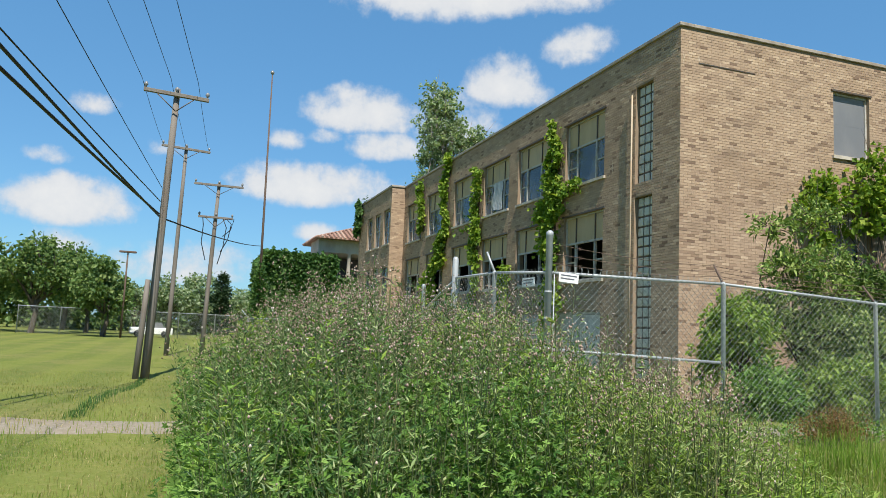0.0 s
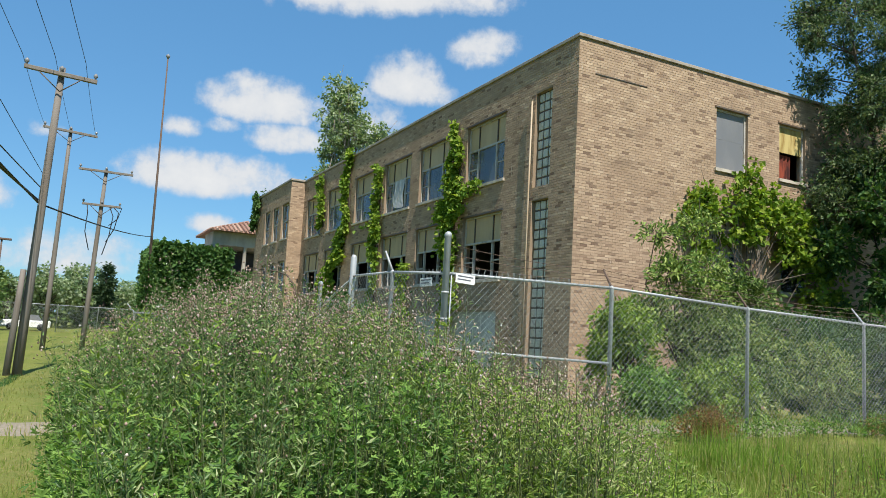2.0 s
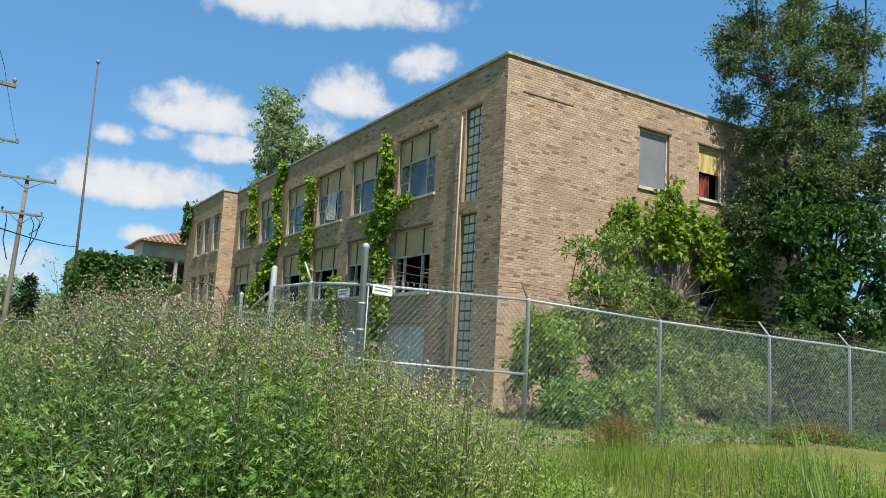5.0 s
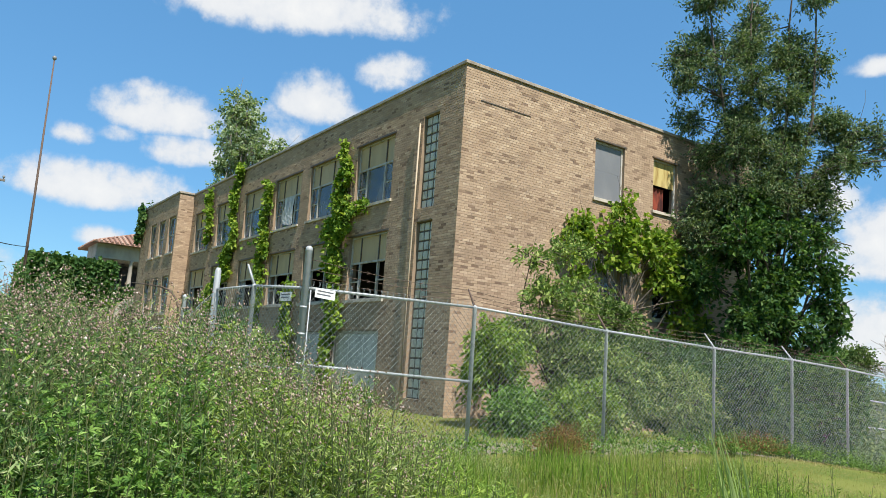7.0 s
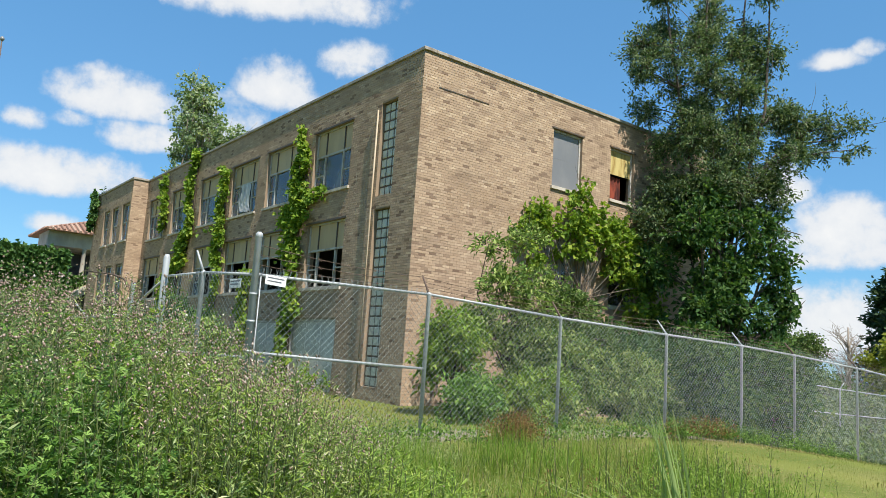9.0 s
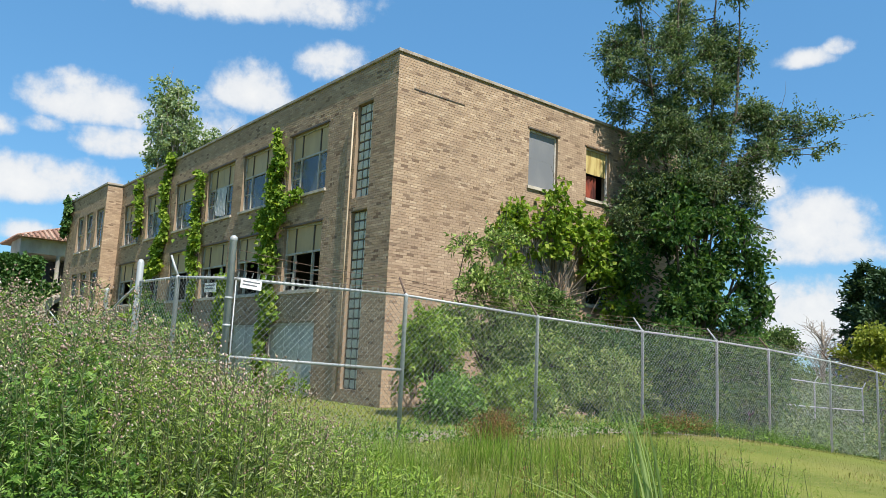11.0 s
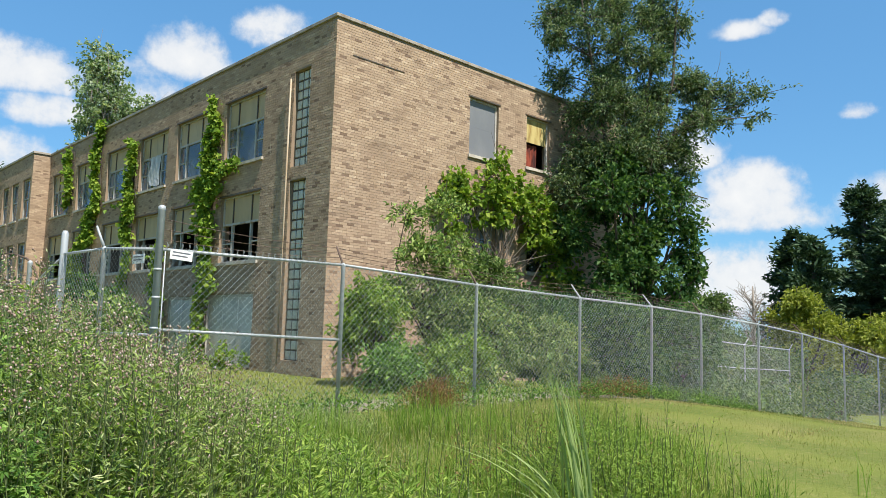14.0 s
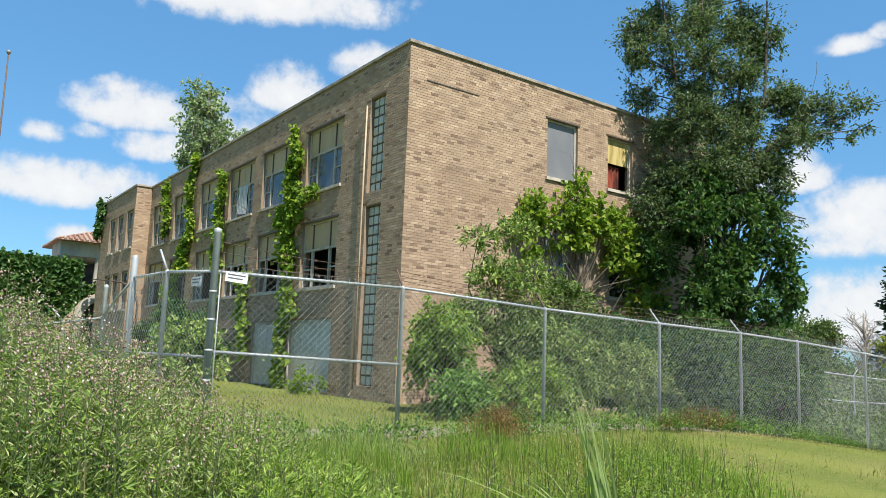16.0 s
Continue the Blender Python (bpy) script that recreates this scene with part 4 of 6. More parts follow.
FL = [(-7.61, -2.78, 1.68), (-7.95, -1.3, 1.6), (-8.35, 0.4, 1.56), (-8.8, 2.2, 1.54), (-9.3, 4.2, 1.53), (-9.9, 6.4, 1.52)]
for x, y, z in FL[1:]:
    post(low, x, y, -0.3, z + 0.3, 0.028)
    arm(low, x, y, z, -0.2, 0.05, 0.24, m_galv)
for a, b in zip(FL, FL[1:]):
    tube("top_rail", [a, b], 0.018, m_galv, low)
    chain_link("chain_link_mesh", (a[0], a[1], -0.3), (b[0], b[1], -0.3), (a[2] + b[2]) / 2 + 0.3, low, 0.09)

inner = empty("inner_fence", 9.5, -3.5, 0, label="second chain-link enclosure with angled arms", category="fence")
FI = [(10.6, -4.0, 1.4), (12.4, -3.2, 1.32), (14.6, -2.8, 1.25), (19.0, -2.4, 1.05), (24.0, -2.2, 0.85)]
for x, y, z in FI:
    base = float(gz(x, y))
    post(inner, x, y, base, z - base, 0.03)
    arm(inner, x, y, z, 0.25, -0.05, 0.26, m_galv)
for a, b in zip(FI, FI[1:]):
    tube("top_rail", [a, b], 0.02, m_galv, inner)
    tube("mid_rail", [(a[0], a[1], a[2] - 0.95), (b[0], b[1], b[2] - 0.95)], 0.018, m_galv, inner)
    low_z = float(gz((a[0] + b[0]) / 2, (a[1] + b[1]) / 2))
    chain_link("chain_link_mesh", (a[0], a[1], low_z + (a[2] - b[2]) / 2), (b[0], b[1], low_z - (a[2] - b[2]) / 2), (a[2] + b[2]) / 2 - low_z, inner, 0.14, 0.0013)

far = empty("far_fence", -22, 60, 0, label="tall chain-link fence at the far edge of the lawn", category="fence")
FF = [(-26.0, 62.0), (-22.5, 62.4), (-19, 62.8), (-15.5, 63.2), (-12, 63.6), (-8.5, 64.0), (-5.0, 64.4), (-1.5, 64.8)]
for x, y in FF:
    post(far, x, y, -0.45, 2.6, 0.04)
for a, b in zip(FF, FF[1:]):
    tube("top_rail", [(*a, 2.1), (*b, 2.1)], 0.03, m_galv, far)
    chain_link("chain_link_mesh", (*a, -0.4), (*b, -0.4), 2.5, far, 0.22, 0.008)

# small notices on the wire
def notice(name, place_m, w, h, rows, label):
    s = new(name)
    s.matrix_world = place_m
    tagged(s, label, "sign")
    bm = bmesh.new()
    box(bm, 0, w, -0.004, 0.0, 0, h, 0.001)
    me = bpy.data.meshes.new("plate")
    bm.to_mesh(me)
    bm.free()
    me.materials.append(m_white)
    plate = new("plate", me)
    plate.parent = s
    for k in range(rows):
        bm = bmesh.new()
        box(bm, w * 0.1, w * (0.9 - 0.12 * (k % 2)), -0.0065, -0.0045, h * (0.68 - 0.34 * k), h * (0.68 - 0.34 * k) + h * 0.13)
        me = bpy.data.meshes.new("text_bar")
        bm.to_mesh(me)
        bm.free()
        me.materials.append(m_ink)
        new("text_bar", me).parent = plate


notice("warning_sign", pose(-7.08, -6.905, 2.11, 0, 3.5, 2), 0.30, 0.125, 2, "small white warning sign wired to the fence")
notice("warning_sign", pose(-7.30, -6.28, 2.05, 0, 0, -85), 0.32, 0.12, 2, "small white notice on the side fence")

# ---- poles and cables ----
def utility_pole(x, y, top, lean, arms, label, r=0.15):
    z0 = float(gz(x, y))
    p = empty("utility_pole", x, y, z0, label=label, category="utility pole", group="utility poles on the lawn")
    h = top - z0
    tube("pole", [(x, y, z0 - 0.5), (x + lean * 0.3, y, z0 + h * 0.3), (x + lean * 0.7, y, z0 + h * 0.7), (x + lean, y, top)], [r, r * 0.92, r * 0.8, r * 0.68], m_pole, p, sides=12)
    for drop, w, tilt, braces in arms:
        cx, cz = x + lean * (1 - drop / h), top - drop
        bm = bmesh.new()
        box(bm, -w / 2, w / 2, -0.06, 0.06, -0.06, 0.06, 0.01)
        bm.transform(Matrix.Translation((cx, y - 0.16, cz)) @ Matrix.Rotation(radians(tilt), 4, "Y"))
        beam = part("crossarm", bm, m_pole, p)
        for k in (-0.47, 0.0, 0.47):
            bx, bz = cx + k * w, cz - k * w * math.sin(radians(tilt)) + 0.06
            tube("insulator", [(bx, y - 0.16, bz), (bx, y - 0.16, bz + 0.05), (bx, y - 0.16, bz + 0.09), (bx, y - 0.16, bz + 0.15), (bx, y - 0.16, bz + 0.2)], [0.03, 0.03, 0.065, 0.06, 0.02], m_porcelain, beam)
        if braces:
            for k in (-1, 1):
                tube("brace", [(cx + k * w * 0.3, y - 0.2, cz - 0.04), (cx, y - 0.17, cz - 0.55)], 0.018, m_steel, p, sides=5)
    return p


p1 = utility_pole(-12.66, 9.4, 8.85, 0.24, [(0.25, 2.0, 3, True)], "tall leaning wooden utility pole with one crossarm", 0.135)
tube("stub_post", [(-12.93, 9.25, -0.9), (-12.83, 9.25, 1.6), (-12.79, 9.25, 2.6)], [0.095, 0.09, 0.08], m_pole, p1, "short post strapped to the pole")
p2 = utility_pole(-12.35, 26.0, 10.75, 0.15, [(0.2, 2.5, 3, True)], "second wooden utility pole with one crossarm", 0.125)
p3 = utility_pole(-10.55, 28.0, 9.25, 0.25, [(0.15, 2.7, 0, True), (2.0, 1.9, 0, True)], "wooden utility pole with two crossarms and loose wires", 0.135)
for k, (dx, dz, bow) in enumerate(((-0.75, -2.4, 0.1), (0.55, -1.9, 0.45), (0.35, -2.6, 0.35), (0.65, -1.0, 0.5))):
    x0 = -10.3
    tube("loose_wire", [(x0 + dx, 27.8, 7.2), (x0 + dx + bow * 0.6, 27.75, 7.2 + dz * 0.3 + 0.3), (x0 + dx + bow * 0.3, 27.75, 7.2 + dz * 0.6), (x0 + dx * 0.6, 27.8, 7.2 + dz)], 0.025, m_black, p3, sides=5)

flag = empty("flag_mast", -5.2, 54.7, -1.1, label="tall thin rusty mast with an ivy-wrapped foot", category="mast")
tube("pole", [(-5.1, 54.7, -1.4), (-5.25, 54.7, 12), (-5.4, 54.7, 25.1)], [0.14, 0.105, 0.056], m_rusty, flag, sides=10)
tube("finial", [(-5.4, 54.7, 25.1), (-5.4, 54.7, 25.24), (-5.4, 54.7, 25.38), (-5.4, 54.7, 25.52)], [0.08, 0.18, 0.18, 0.04], m_porcelain, flag)
P, d = cluster((-5.15, 54.7, 2.4), (0.6, 0.6, 4.8), 2200, rng, 0.4)
v, f = leaf_arrays(P, unit(d + rng.normal(0, 0.5, P.shape)), 0.28, 0.24, rng)
arrays("ivy", v, f, m_ivy, flag, "ivy round the foot")

lamp = empty("street_lamp", -17.0, 60, -0.45, label="dark parking-lot lamp on a tall mast", category="street lamp")
tube("mast", [(-17.0, 60, -0.5), (-17.0, 60, 7.5)], [0.1, 0.07], m_rusty, lamp)
boxed("lamp_head", m_rusty, lamp, (-17.75, -16.25, 59.8, 60.2, 7.5, 7.68), bevel=0.03)

car = empty("parked_car", -14.6, 67, -0.45, label="small white car parked behind the far fence", category="car")
bm = bmesh.new()
vs = box(bm, -16.7, -12.5, 66.1, 67.8, -0.2, 0.5, 0.08)
part("body", bm, m_white, car)
bm = bmesh.new()
vs = box(bm, -15.9, -13.3, 66.2, 67.7, 0.5, 1.05)
for v_ in vs:
    if v_.co.z > 0.9:
        v_.co.x += 0.35 if v_.co.x < -14.6 else -0.35
part("cabin", bm, m_greypanel, car, "dark glazed cabin")
for x in (-15.9, -13.3):
    for y in (66.1, 67.8):
        tube("wheel", [(x, y - 0.1, -0.12), (x, y + 0.1, -0.12)], 0.32, m_black, car, sides=14)


def cable(name, pts, r, label):
    pts = np.array(pts, float)
    out = []
    for p, q in zip(pts, pts[1:]):
        L = np.linalg.norm(q - p)
        for s in np.linspace(0, 1, 13)[:-1]:
            w = p + (q - p) * s
            out.append(w - (0, 0, 4 * s * (1 - s) * L * 0.005))
    out.append(pts[-1])
    return tagged(tube(name, out, r, m_black, sides=5), label, "cable", "overhead cables")


for k, (x, z, xe) in enumerate(((-13.5, 9.0, -16.8), (-12.64, 9.1, -16.2), (-11.8, 9.08, -15.6))):
    cable("power_line", [(xe, -30, z + 0.4), (x, 9.24, z)], 0.009, "thin bare power line between poles")
    cable("power_line", [(x, 9.24, z), (-13.4 + k * 1.15, 25.84, 10.72)], 0.008, "thin bare power line between poles")
cable("service_cable", [(-18.37, -30, 5.98), (-12.66, 9.3, 4.7)], 0.034, "thick black overhead cable")
cable("service_cable", [(-17.63, -30, 6.32), (-12.64, 9.27, 4.62)], 0.03, "thick black overhead cable")
cable("service_cable", [(-18.52, -30, 6.92), (-12.64, 9.3, 5.1)], 0.016, "thin black overhead cable")
cable("service_cable", [(-16.34, -30, 7.63), (-12.62, 9.3, 5.53)], 0.009, "thin dark overhead service wire")
cable("service_cable", [(-12.6, 9.42, 4.6), (-5.2, 54.6, 8.6)], 0.03, "black cable to the mast")


# ---- plants ----
def limb(p, d, length, r, rng, steps=5, wander=0.25, lift=0.05):
    pts, dirs = [np.array(p, float)], np.array(d, float)
    for i in range(steps):
        dirs = unit(dirs + rng.normal(0, wander, 3) + np.array([0, 0, lift]))
        pts.append(pts[-1] + dirs * length / steps)
    return np.array(pts), np.linspace(r, r * 0.3, steps + 1)


def leafy(name, x, y, z0, trunk_h, clumps, leaf, size, mat, rng, label, category="tree", r=0.15, per=260, spread=0.5, bark=None, twig=True, droop=0.15, group="", stray=0.0, hubs=None):
    """A tree or shrub: tapered trunk, limbs that reach every clump, and a crown of separate leaves on twigs.
    clumps: (centre, radii) ellipsoids relative to the foot."""
    t = empty(name, x, y, z0, label=label, category=category, group=group)
    foot = np.array([x, y, z0])
    if trunk_h > 0:
        top = foot + (0.05 * trunk_h, 0, trunk_h)
        mid = (foot + top) / 2 + rng.normal(0, 0.03 * trunk_h, 3)
        tube("trunk", [foot - (0, 0, 0.7), foot + (0, 0, 0.15), mid, top], [r * 1.35, r * 1.05, r * 0.85, r * 0.6], bark or m_bark, t, sides=9)
    wood, P, D = [], [], []
    for c, rad in clumps:
        c, rad = np.array(c, float) + foot, np.array(rad, float)
        base = foot + np.array([0, 0, max(0.1, min(trunk_h, c[2] - z0 - rad[2] * 0.5) * rng.uniform(0.55, 1.0))])
        thick = r
        if hubs is not None:
            away = np.linalg.norm(hubs - c, axis=1) + 5.0 * (hubs[:, 2] > c[2] - 0.3)
            base, thick = hubs[away.argmin()], r * 0.3
        m1 = (base + c) / 2 + rng.normal(0, 0.08, 3) * np.linalg.norm(c - base)
        wood.append(tube_arrays([base, m1, c, c + (c - m1) * 0.4], [thick * 0.45, thick * 0.32, thick * 0.18, thick * 0.05], 5))
        n = int(per * rad[0] * rad[2] ** 0.5 * max(rad[1], 0.4) ** 0.5)
        # twigs from inside the clump outwards, each with its leaves
        k = max(6, n // 14)
        tips, d = cluster(c, rad, k, rng, 0.45)
        start = c + (tips - c) * rng.uniform(0.15, 0.6, (k, 1))
        out = unit(tips - start + rng.normal(0, 0.15, tips.shape))
        tips = tips + out * np.abs(rng.normal(0, stray, (k, 1)))
        for s, e in zip(start[:: 2 if twig else 6], tips[:: 2 if twig else 6]):
            wood.append(tube_arrays([s, e], [0.014, 0.005], 3, cap=False))
        reps = 14
        u = rng.uniform(0.25, 1.08, (k, reps, 1))
        pp = start[:, None] + (tips - start)[:, None] * u + rng.normal(0, spread * size, (k, reps, 3))
        dd = unit(out[:, None] * 0.7 + rng.normal(0, 0.65, (k, reps, 3)) + np.array([0, 0, 0.1]))
        P.append(pp.reshape(-1, 3))
        D.append(dd.reshape(-1, 3))
    P, D = np.vstack(P), np.vstack(D)
    P[:, 2] = np.maximum(P[:, 2], z0 + 0.05)
    v, f = joined(wood)
    arrays("limbwork", v, f, bark or m_bark, t)
    sz = size * rng.uniform(0.65, 1.3, len(P))
    v, f = leaf_arrays(P, D, sz, sz * leaf, rng, droop=droop)
    arrays("crown", v, f, mat, t)
    return t


def clumps_in(centre, radii, n, size, rng, flat=0.8):
    """n clump ellipsoids spread over a larger ellipsoid."""
    pts, _ = cluster(centre, radii, n, rng, 0.35)
    return [(p, (size * rng.uniform(0.7, 1.25), size * rng.uniform(0.7, 1.25), size * flat * rng.uniform(0.7, 1.2))) for p in pts]


r1 = np.random.default_rng(11)
# the big tree by the end wall: several upright stems, ragged upper crown, one long side limb; dense broad leaves below
ACROSS, AWAY = np.array([0.806, -0.592, 0.0]), np.array([0.592, 0.806, 0.0])
TREE_FOOT = np.array([11.0, -2.4, -0.5])


def crown_clumps(spec, depth):
    """Clumps from (across, height, half width, half height), spread in depth but kept off the wall."""
    out = []
    for u, z, ru, rz in spec:
        for k in range(2):
            p = ACROSS * (u + r1.normal(0, 0.25 * ru)) + AWAY * r1.normal(0, depth) + np.array([0, 0, z + r1.normal(0, 0.2 * rz)])
            if z < 10.3 and p[1] > 1.7:
                p[1] = 1.7 - r1.uniform(0, 0.4)
            out.append((p, (ru * 0.62, ru * 0.62, rz * 0.62)))
    return out


UPPER = [(-2.8, 12.7, 0.8, 0.9), (-3.1, 11.7, 0.7, 0.6), (-2.3, 13.6, 0.9, 0.8), (-2.6, 10.9, 0.6, 0.7), (-1.9, 12.2, 0.8, 0.9), (-2.1, 14.8, 1.0, 1.0), (-1.0, 13.2, 0.9, 1.0), (-0.9, 11.8, 0.9, 0.8)]
UPPER += [(-1.3, 10.6, 1.1, 0.8), (-0.4, 14.6, 0.9, 1.2), (0.1, 12.8, 0.7, 1.0), (1.0, 13.7, 0.7, 1.0), (1.0, 12.3, 0.8, 0.9), (0.5, 11.3, 0.9, 0.8), (1.6, 12.9, 0.4, 0.6), (1.1, 15.3, 0.9, 1.0)]
SPREAD = [(-2.0, 9.4, 1.1, 0.8), (-0.7, 9.8, 1.1, 0.9), (0.6, 10.1, 1.0, 0.8), (1.8, 10.7, 0.9, 0.6), (2.5, 10.5, 0.8, 0.5), (3.2, 10.4, 0.7, 0.6), (3.7, 10.1, 0.5, 0.5), (4.1, 9.4, 0.2, 0.4), (2.1, 9.6, 0.7, 0.5), (3.0, 9.4, 0.4, 0.3)]
SPREAD += [(-1.6, 8.1, 1.2, 1.0), (-0.3, 8.3, 1.1, 0.9), (0.9, 8.6, 0.8, 0.7), (1.7, 8.4, 0.5, 0.4), (-2.0, 6.7, 1.2, 1.0), (-0.5, 6.8, 1.2, 0.9), (0.8, 7.2, 0.9, 0.6), (1.6, 7.4, 0.6, 0.4), (2.0, 6.8, 0.5, 0.2), (0.3, 7.9, 1.0, 0.7), (1.3, 8.0, 0.8, 0.5), (-1.0, 7.5, 1.2, 0.8), (1.9, 9.0, 0.7, 0.5), (0.2, 9.2, 1.0, 0.7)]
STEMS = [[(-0.1, 3.0), (-0.4, 5.0), (-1.0, 7.5), (-1.6, 10.4), (-2.2, 13.2), (-2.4, 15.6)], [(0.0, 3.0), (-0.3, 5.0), (-0.5, 8.1), (-0.7, 11.0), (-0.8, 14.0), (-0.7, 16.3)], [(0.0, 3.0), (-0.2, 5.0), (0.1, 8.1), (0.4, 11.1), (0.6, 14.1), (0.7, 16.8)], [(0.1, 3.0), (-0.1, 5.2), (0.6, 8.2), (1.1, 10.7), (1.4, 13.3), (1.6, 15.8)], [(0.2, 7.6), (1.5, 9.2), (2.7, 10.2), (4.0, 10.4)], [(0.4, 6.3), (1.3, 6.9), (2.6, 6.6)]]
stems = [np.array([TREE_FOOT + ACROSS * (u + r1.normal(0, 0.08)) + AWAY * r1.normal(0, 0.15) + np.array([0, 0, z]) for u, z in spec]) for spec in STEMS]
hubs = np.vstack([p + (q - p) * k for line in stems for p, q in zip(line, line[1:]) for k in np.linspace(0, 1, 7)])
tree = leafy("tree", *TREE_FOOT, 3.4, crown_clumps(UPPER + SPREAD, 0.55), 0.42, 0.135, m_tree, r1, "tall ragged tree with bare twigs against the end wall", r=0.2, per=3300, stray=0.3, hubs=hubs)
for line in stems:
    tube("stem", line, np.linspace(0.1 if len(line) > 4 else 0.05, 0.015, len(line)), m_bark, tree, sides=8)
chunks = []
for k in range(46):
    o = hubs[r1.integers(0, len(hubs))]
    pts, rr = limb(o, ACROSS * r1.normal(0, 0.7) + AWAY * r1.normal(0, 0.5) + np.array([0, 0, 0.8]), r1.uniform(0.8, 1.9), 0.014, r1, 5, 0.2, 0.02)
    chunks.append(tube_arrays(pts, rr, 4, cap=False))
v, f = joined(chunks)
arrays("deadwood", v, f, m_palebark, tree)["kind"] = "stuff"
LOWER = [(0.9, 5.7, 1.0, 0.9), (1.4, 4.5, 0.8, 0.9), (0.1, 4.1, 1.2, 1.0), (-1.3, 4.4, 1.4, 1.2), (-2.4, 5.2, 0.9, 1.0), (1.6, 3.4, 0.7, 0.6), (0.7, 2.8, 1.0, 0.7), (-0.8, 2.6, 1.4, 0.9), (-2.0, 2.9, 1.2, 1.0), (-0.2, 5.5, 1.2, 1.0), (-1.5, 6.2, 1.2, 1.0), (1.8, 5.4, 0.3, 0.3), (2.0, 3.9, 0.3, 0.25), (0.4, 6.6, 1.0, 0.8), (-1.0, 7.2, 1.2, 0.9), (0.8, 1.6, 1.1, 0.8), (-0.9, 1.4, 1.4, 0.8)]
cl = crown_clumps(LOWER, 0.6)
leafy("tree", 11.0, -2.4, -0.5, 3.5, cl, 0.62, 0.18, m_treegreen, r1, "dense low broad-leaved tree behind the fence", r=0.15, per=1500, stray=0.25)
# shrubs in front of the end wall
for x, y, z, h, rx, ry, size, leaf, mat, label in (
        (1.15, -2.7, 0.0, 4.8, 1.6, 1.1, 0.13, 0.4, m_shrub, "tall pale green shrub beside the brick wall"),
        (2.9, -3.2, -0.05, 3.1, 1.9, 1.1, 0.14, 0.45, m_brush, "broad tangled shrub behind the fence"),
        (5.6, -3.1, -0.2, 3.0, 2.0, 1.0, 0.17, 0.55, m_treegreen, "dark dense shrub under the tree"),
        (8.2, -3.2, -0.35, 3.2, 2.0, 1.0, 0.17, 0.6, m_treegreen, "dark leafy shrub under the tree"),
        (3.7, -2.3, -0.1, 3.5, 1.5, 0.8, 0.13, 0.42, m_shrub, "tall tangled shrub below the vine"),
        (7.2, -4.7, -0.45, 2.7, 1.5, 0.6, 0.16, 0.55, m_treegreen, "dark dense shrub close behind the fence"),
        (9.7, -4.7, -0.7, 3.1, 1.6, 0.7, 0.16, 0.6, m_treegreen, "dark leafy shrub close behind the fence"),
        (4.1, -4.2, -0.1, 1.8, 0.8, 0.6, 0.13, 0.4, m_shrub, "loose pale shrub close behind the fence"),
        (-0.5, -2.7, 0.0, 2.7, 0.85, 0.7, 0.13, 0.5, m_lime, "bright green sapling at the building corner"),
        (0.5, -4.3, 0.0, 1.1, 0.8, 0.5, 0.12, 0.5, m_lime, "low bright green bush at the fence"),
        (2.0, -4.1, 0.0, 2.2, 1.1, 0.6, 0.13, 0.45, m_shrub, "tangled undergrowth behind the fence"),
        (6.6, -4.0, -0.3, 1.4, 1.0, 0.6, 0.15, 0.55, m_mugwort, "green undergrowth behind the fence"),
        (-3.2, 7.6, 0.0, 2.6, 1.2, 1.2, 0.16, 0.5, m_treegreen, "green brush behind the side fence"),
        (-4.4, 3.2, 0.0, 1.9, 0.9, 0.9, 0.15, 0.5, m_shrub, "green brush behind the side fence"),
        (-0.9, -3.9, 0.0, 0.9, 0.6, 0.5, 0.12, 0.5, m_mugwort, "small bright sapling behind the fence")):
    cl = clumps_in((0, 0, h * 0.52), (rx * 0.8, ry * 0.8, h * 0.42), int(13 + 8 * rx), 0.37 + 0.06 * rx, r1, 0.8)
    leafy("shrub", x, y, z, h * 0.35, cl, leaf, size * 1.05, mat, r1, label, "shrub", r=0.05, per=2000, stray=0.16, spread=0.4, group="shrubs behind the fence")
# vine mass on the end wall
cl = [((x, y, z), (rx, 0.35, rz)) for x, y, z, rx, rz in ((-1.95, 0, 5.75, 0.5, 0.4), (-1.3, 0, 5.5, 0.55, 0.35), (-0.5, -0.1, 5.85, 0.5, 0.5), (-0.25, -0.1, 6.5, 0.35, 0.4), (-0.15, -0.1, 6.95, 0.22, 0.35), (0.4, -0.1, 5.6, 0.6, 0.42), (1.2, -0.1, 5.5, 0.65, 0.4), (2.0, -0.1, 5.45, 0.6, 0.5), (2.8, -0.1, 5.3, 0.6, 0.55), (2.2, -0.2, 4.6, 0.4, 0.4), (2.9, -0.2, 4.3, 0.45, 0.6), (3.0, -0.2, 3.2, 0.4, 0.7), (-2.3, 0, 5.2, 0.22, 0.4), (-1.7, 0, 6.05, 0.35, 0.25), (0.5, -0.1, 6.15, 0.5, 0.35), (1.6, -0.1, 6.0, 0.45, 0.3), (-1.9, 0, 4.5, 0.2, 0.4), (1.9, -0.1, 4.9, 0.4, 0.3), (2.4, -0.1, 4.2, 0.45, 0.5), (3.4, -0.2, 5.2, 0.45, 0.4), (3.4, -0.2, 4.2, 0.4, 0.5), (1.5, -0.1, 4.6, 0.2, 0.25), (2.5, -0.2, 3.3, 0.4, 0.4), (3.6, -0.2, 3.2, 0.4, 0.5), (-0.9, -0.1, 4.9, 0.3, 0.2), (0.0, -0.1, 5.0, 0.35, 0.22))]
leafy("climbing_vine", 6.1, -0.4, -0.2, 4.0, cl, 0.85, 0.165, m_vine, r1, "bright broad-leaved vine on the sunlit wall", "vine", r=0.05, per=1300, stray=0.12)
chunks = []
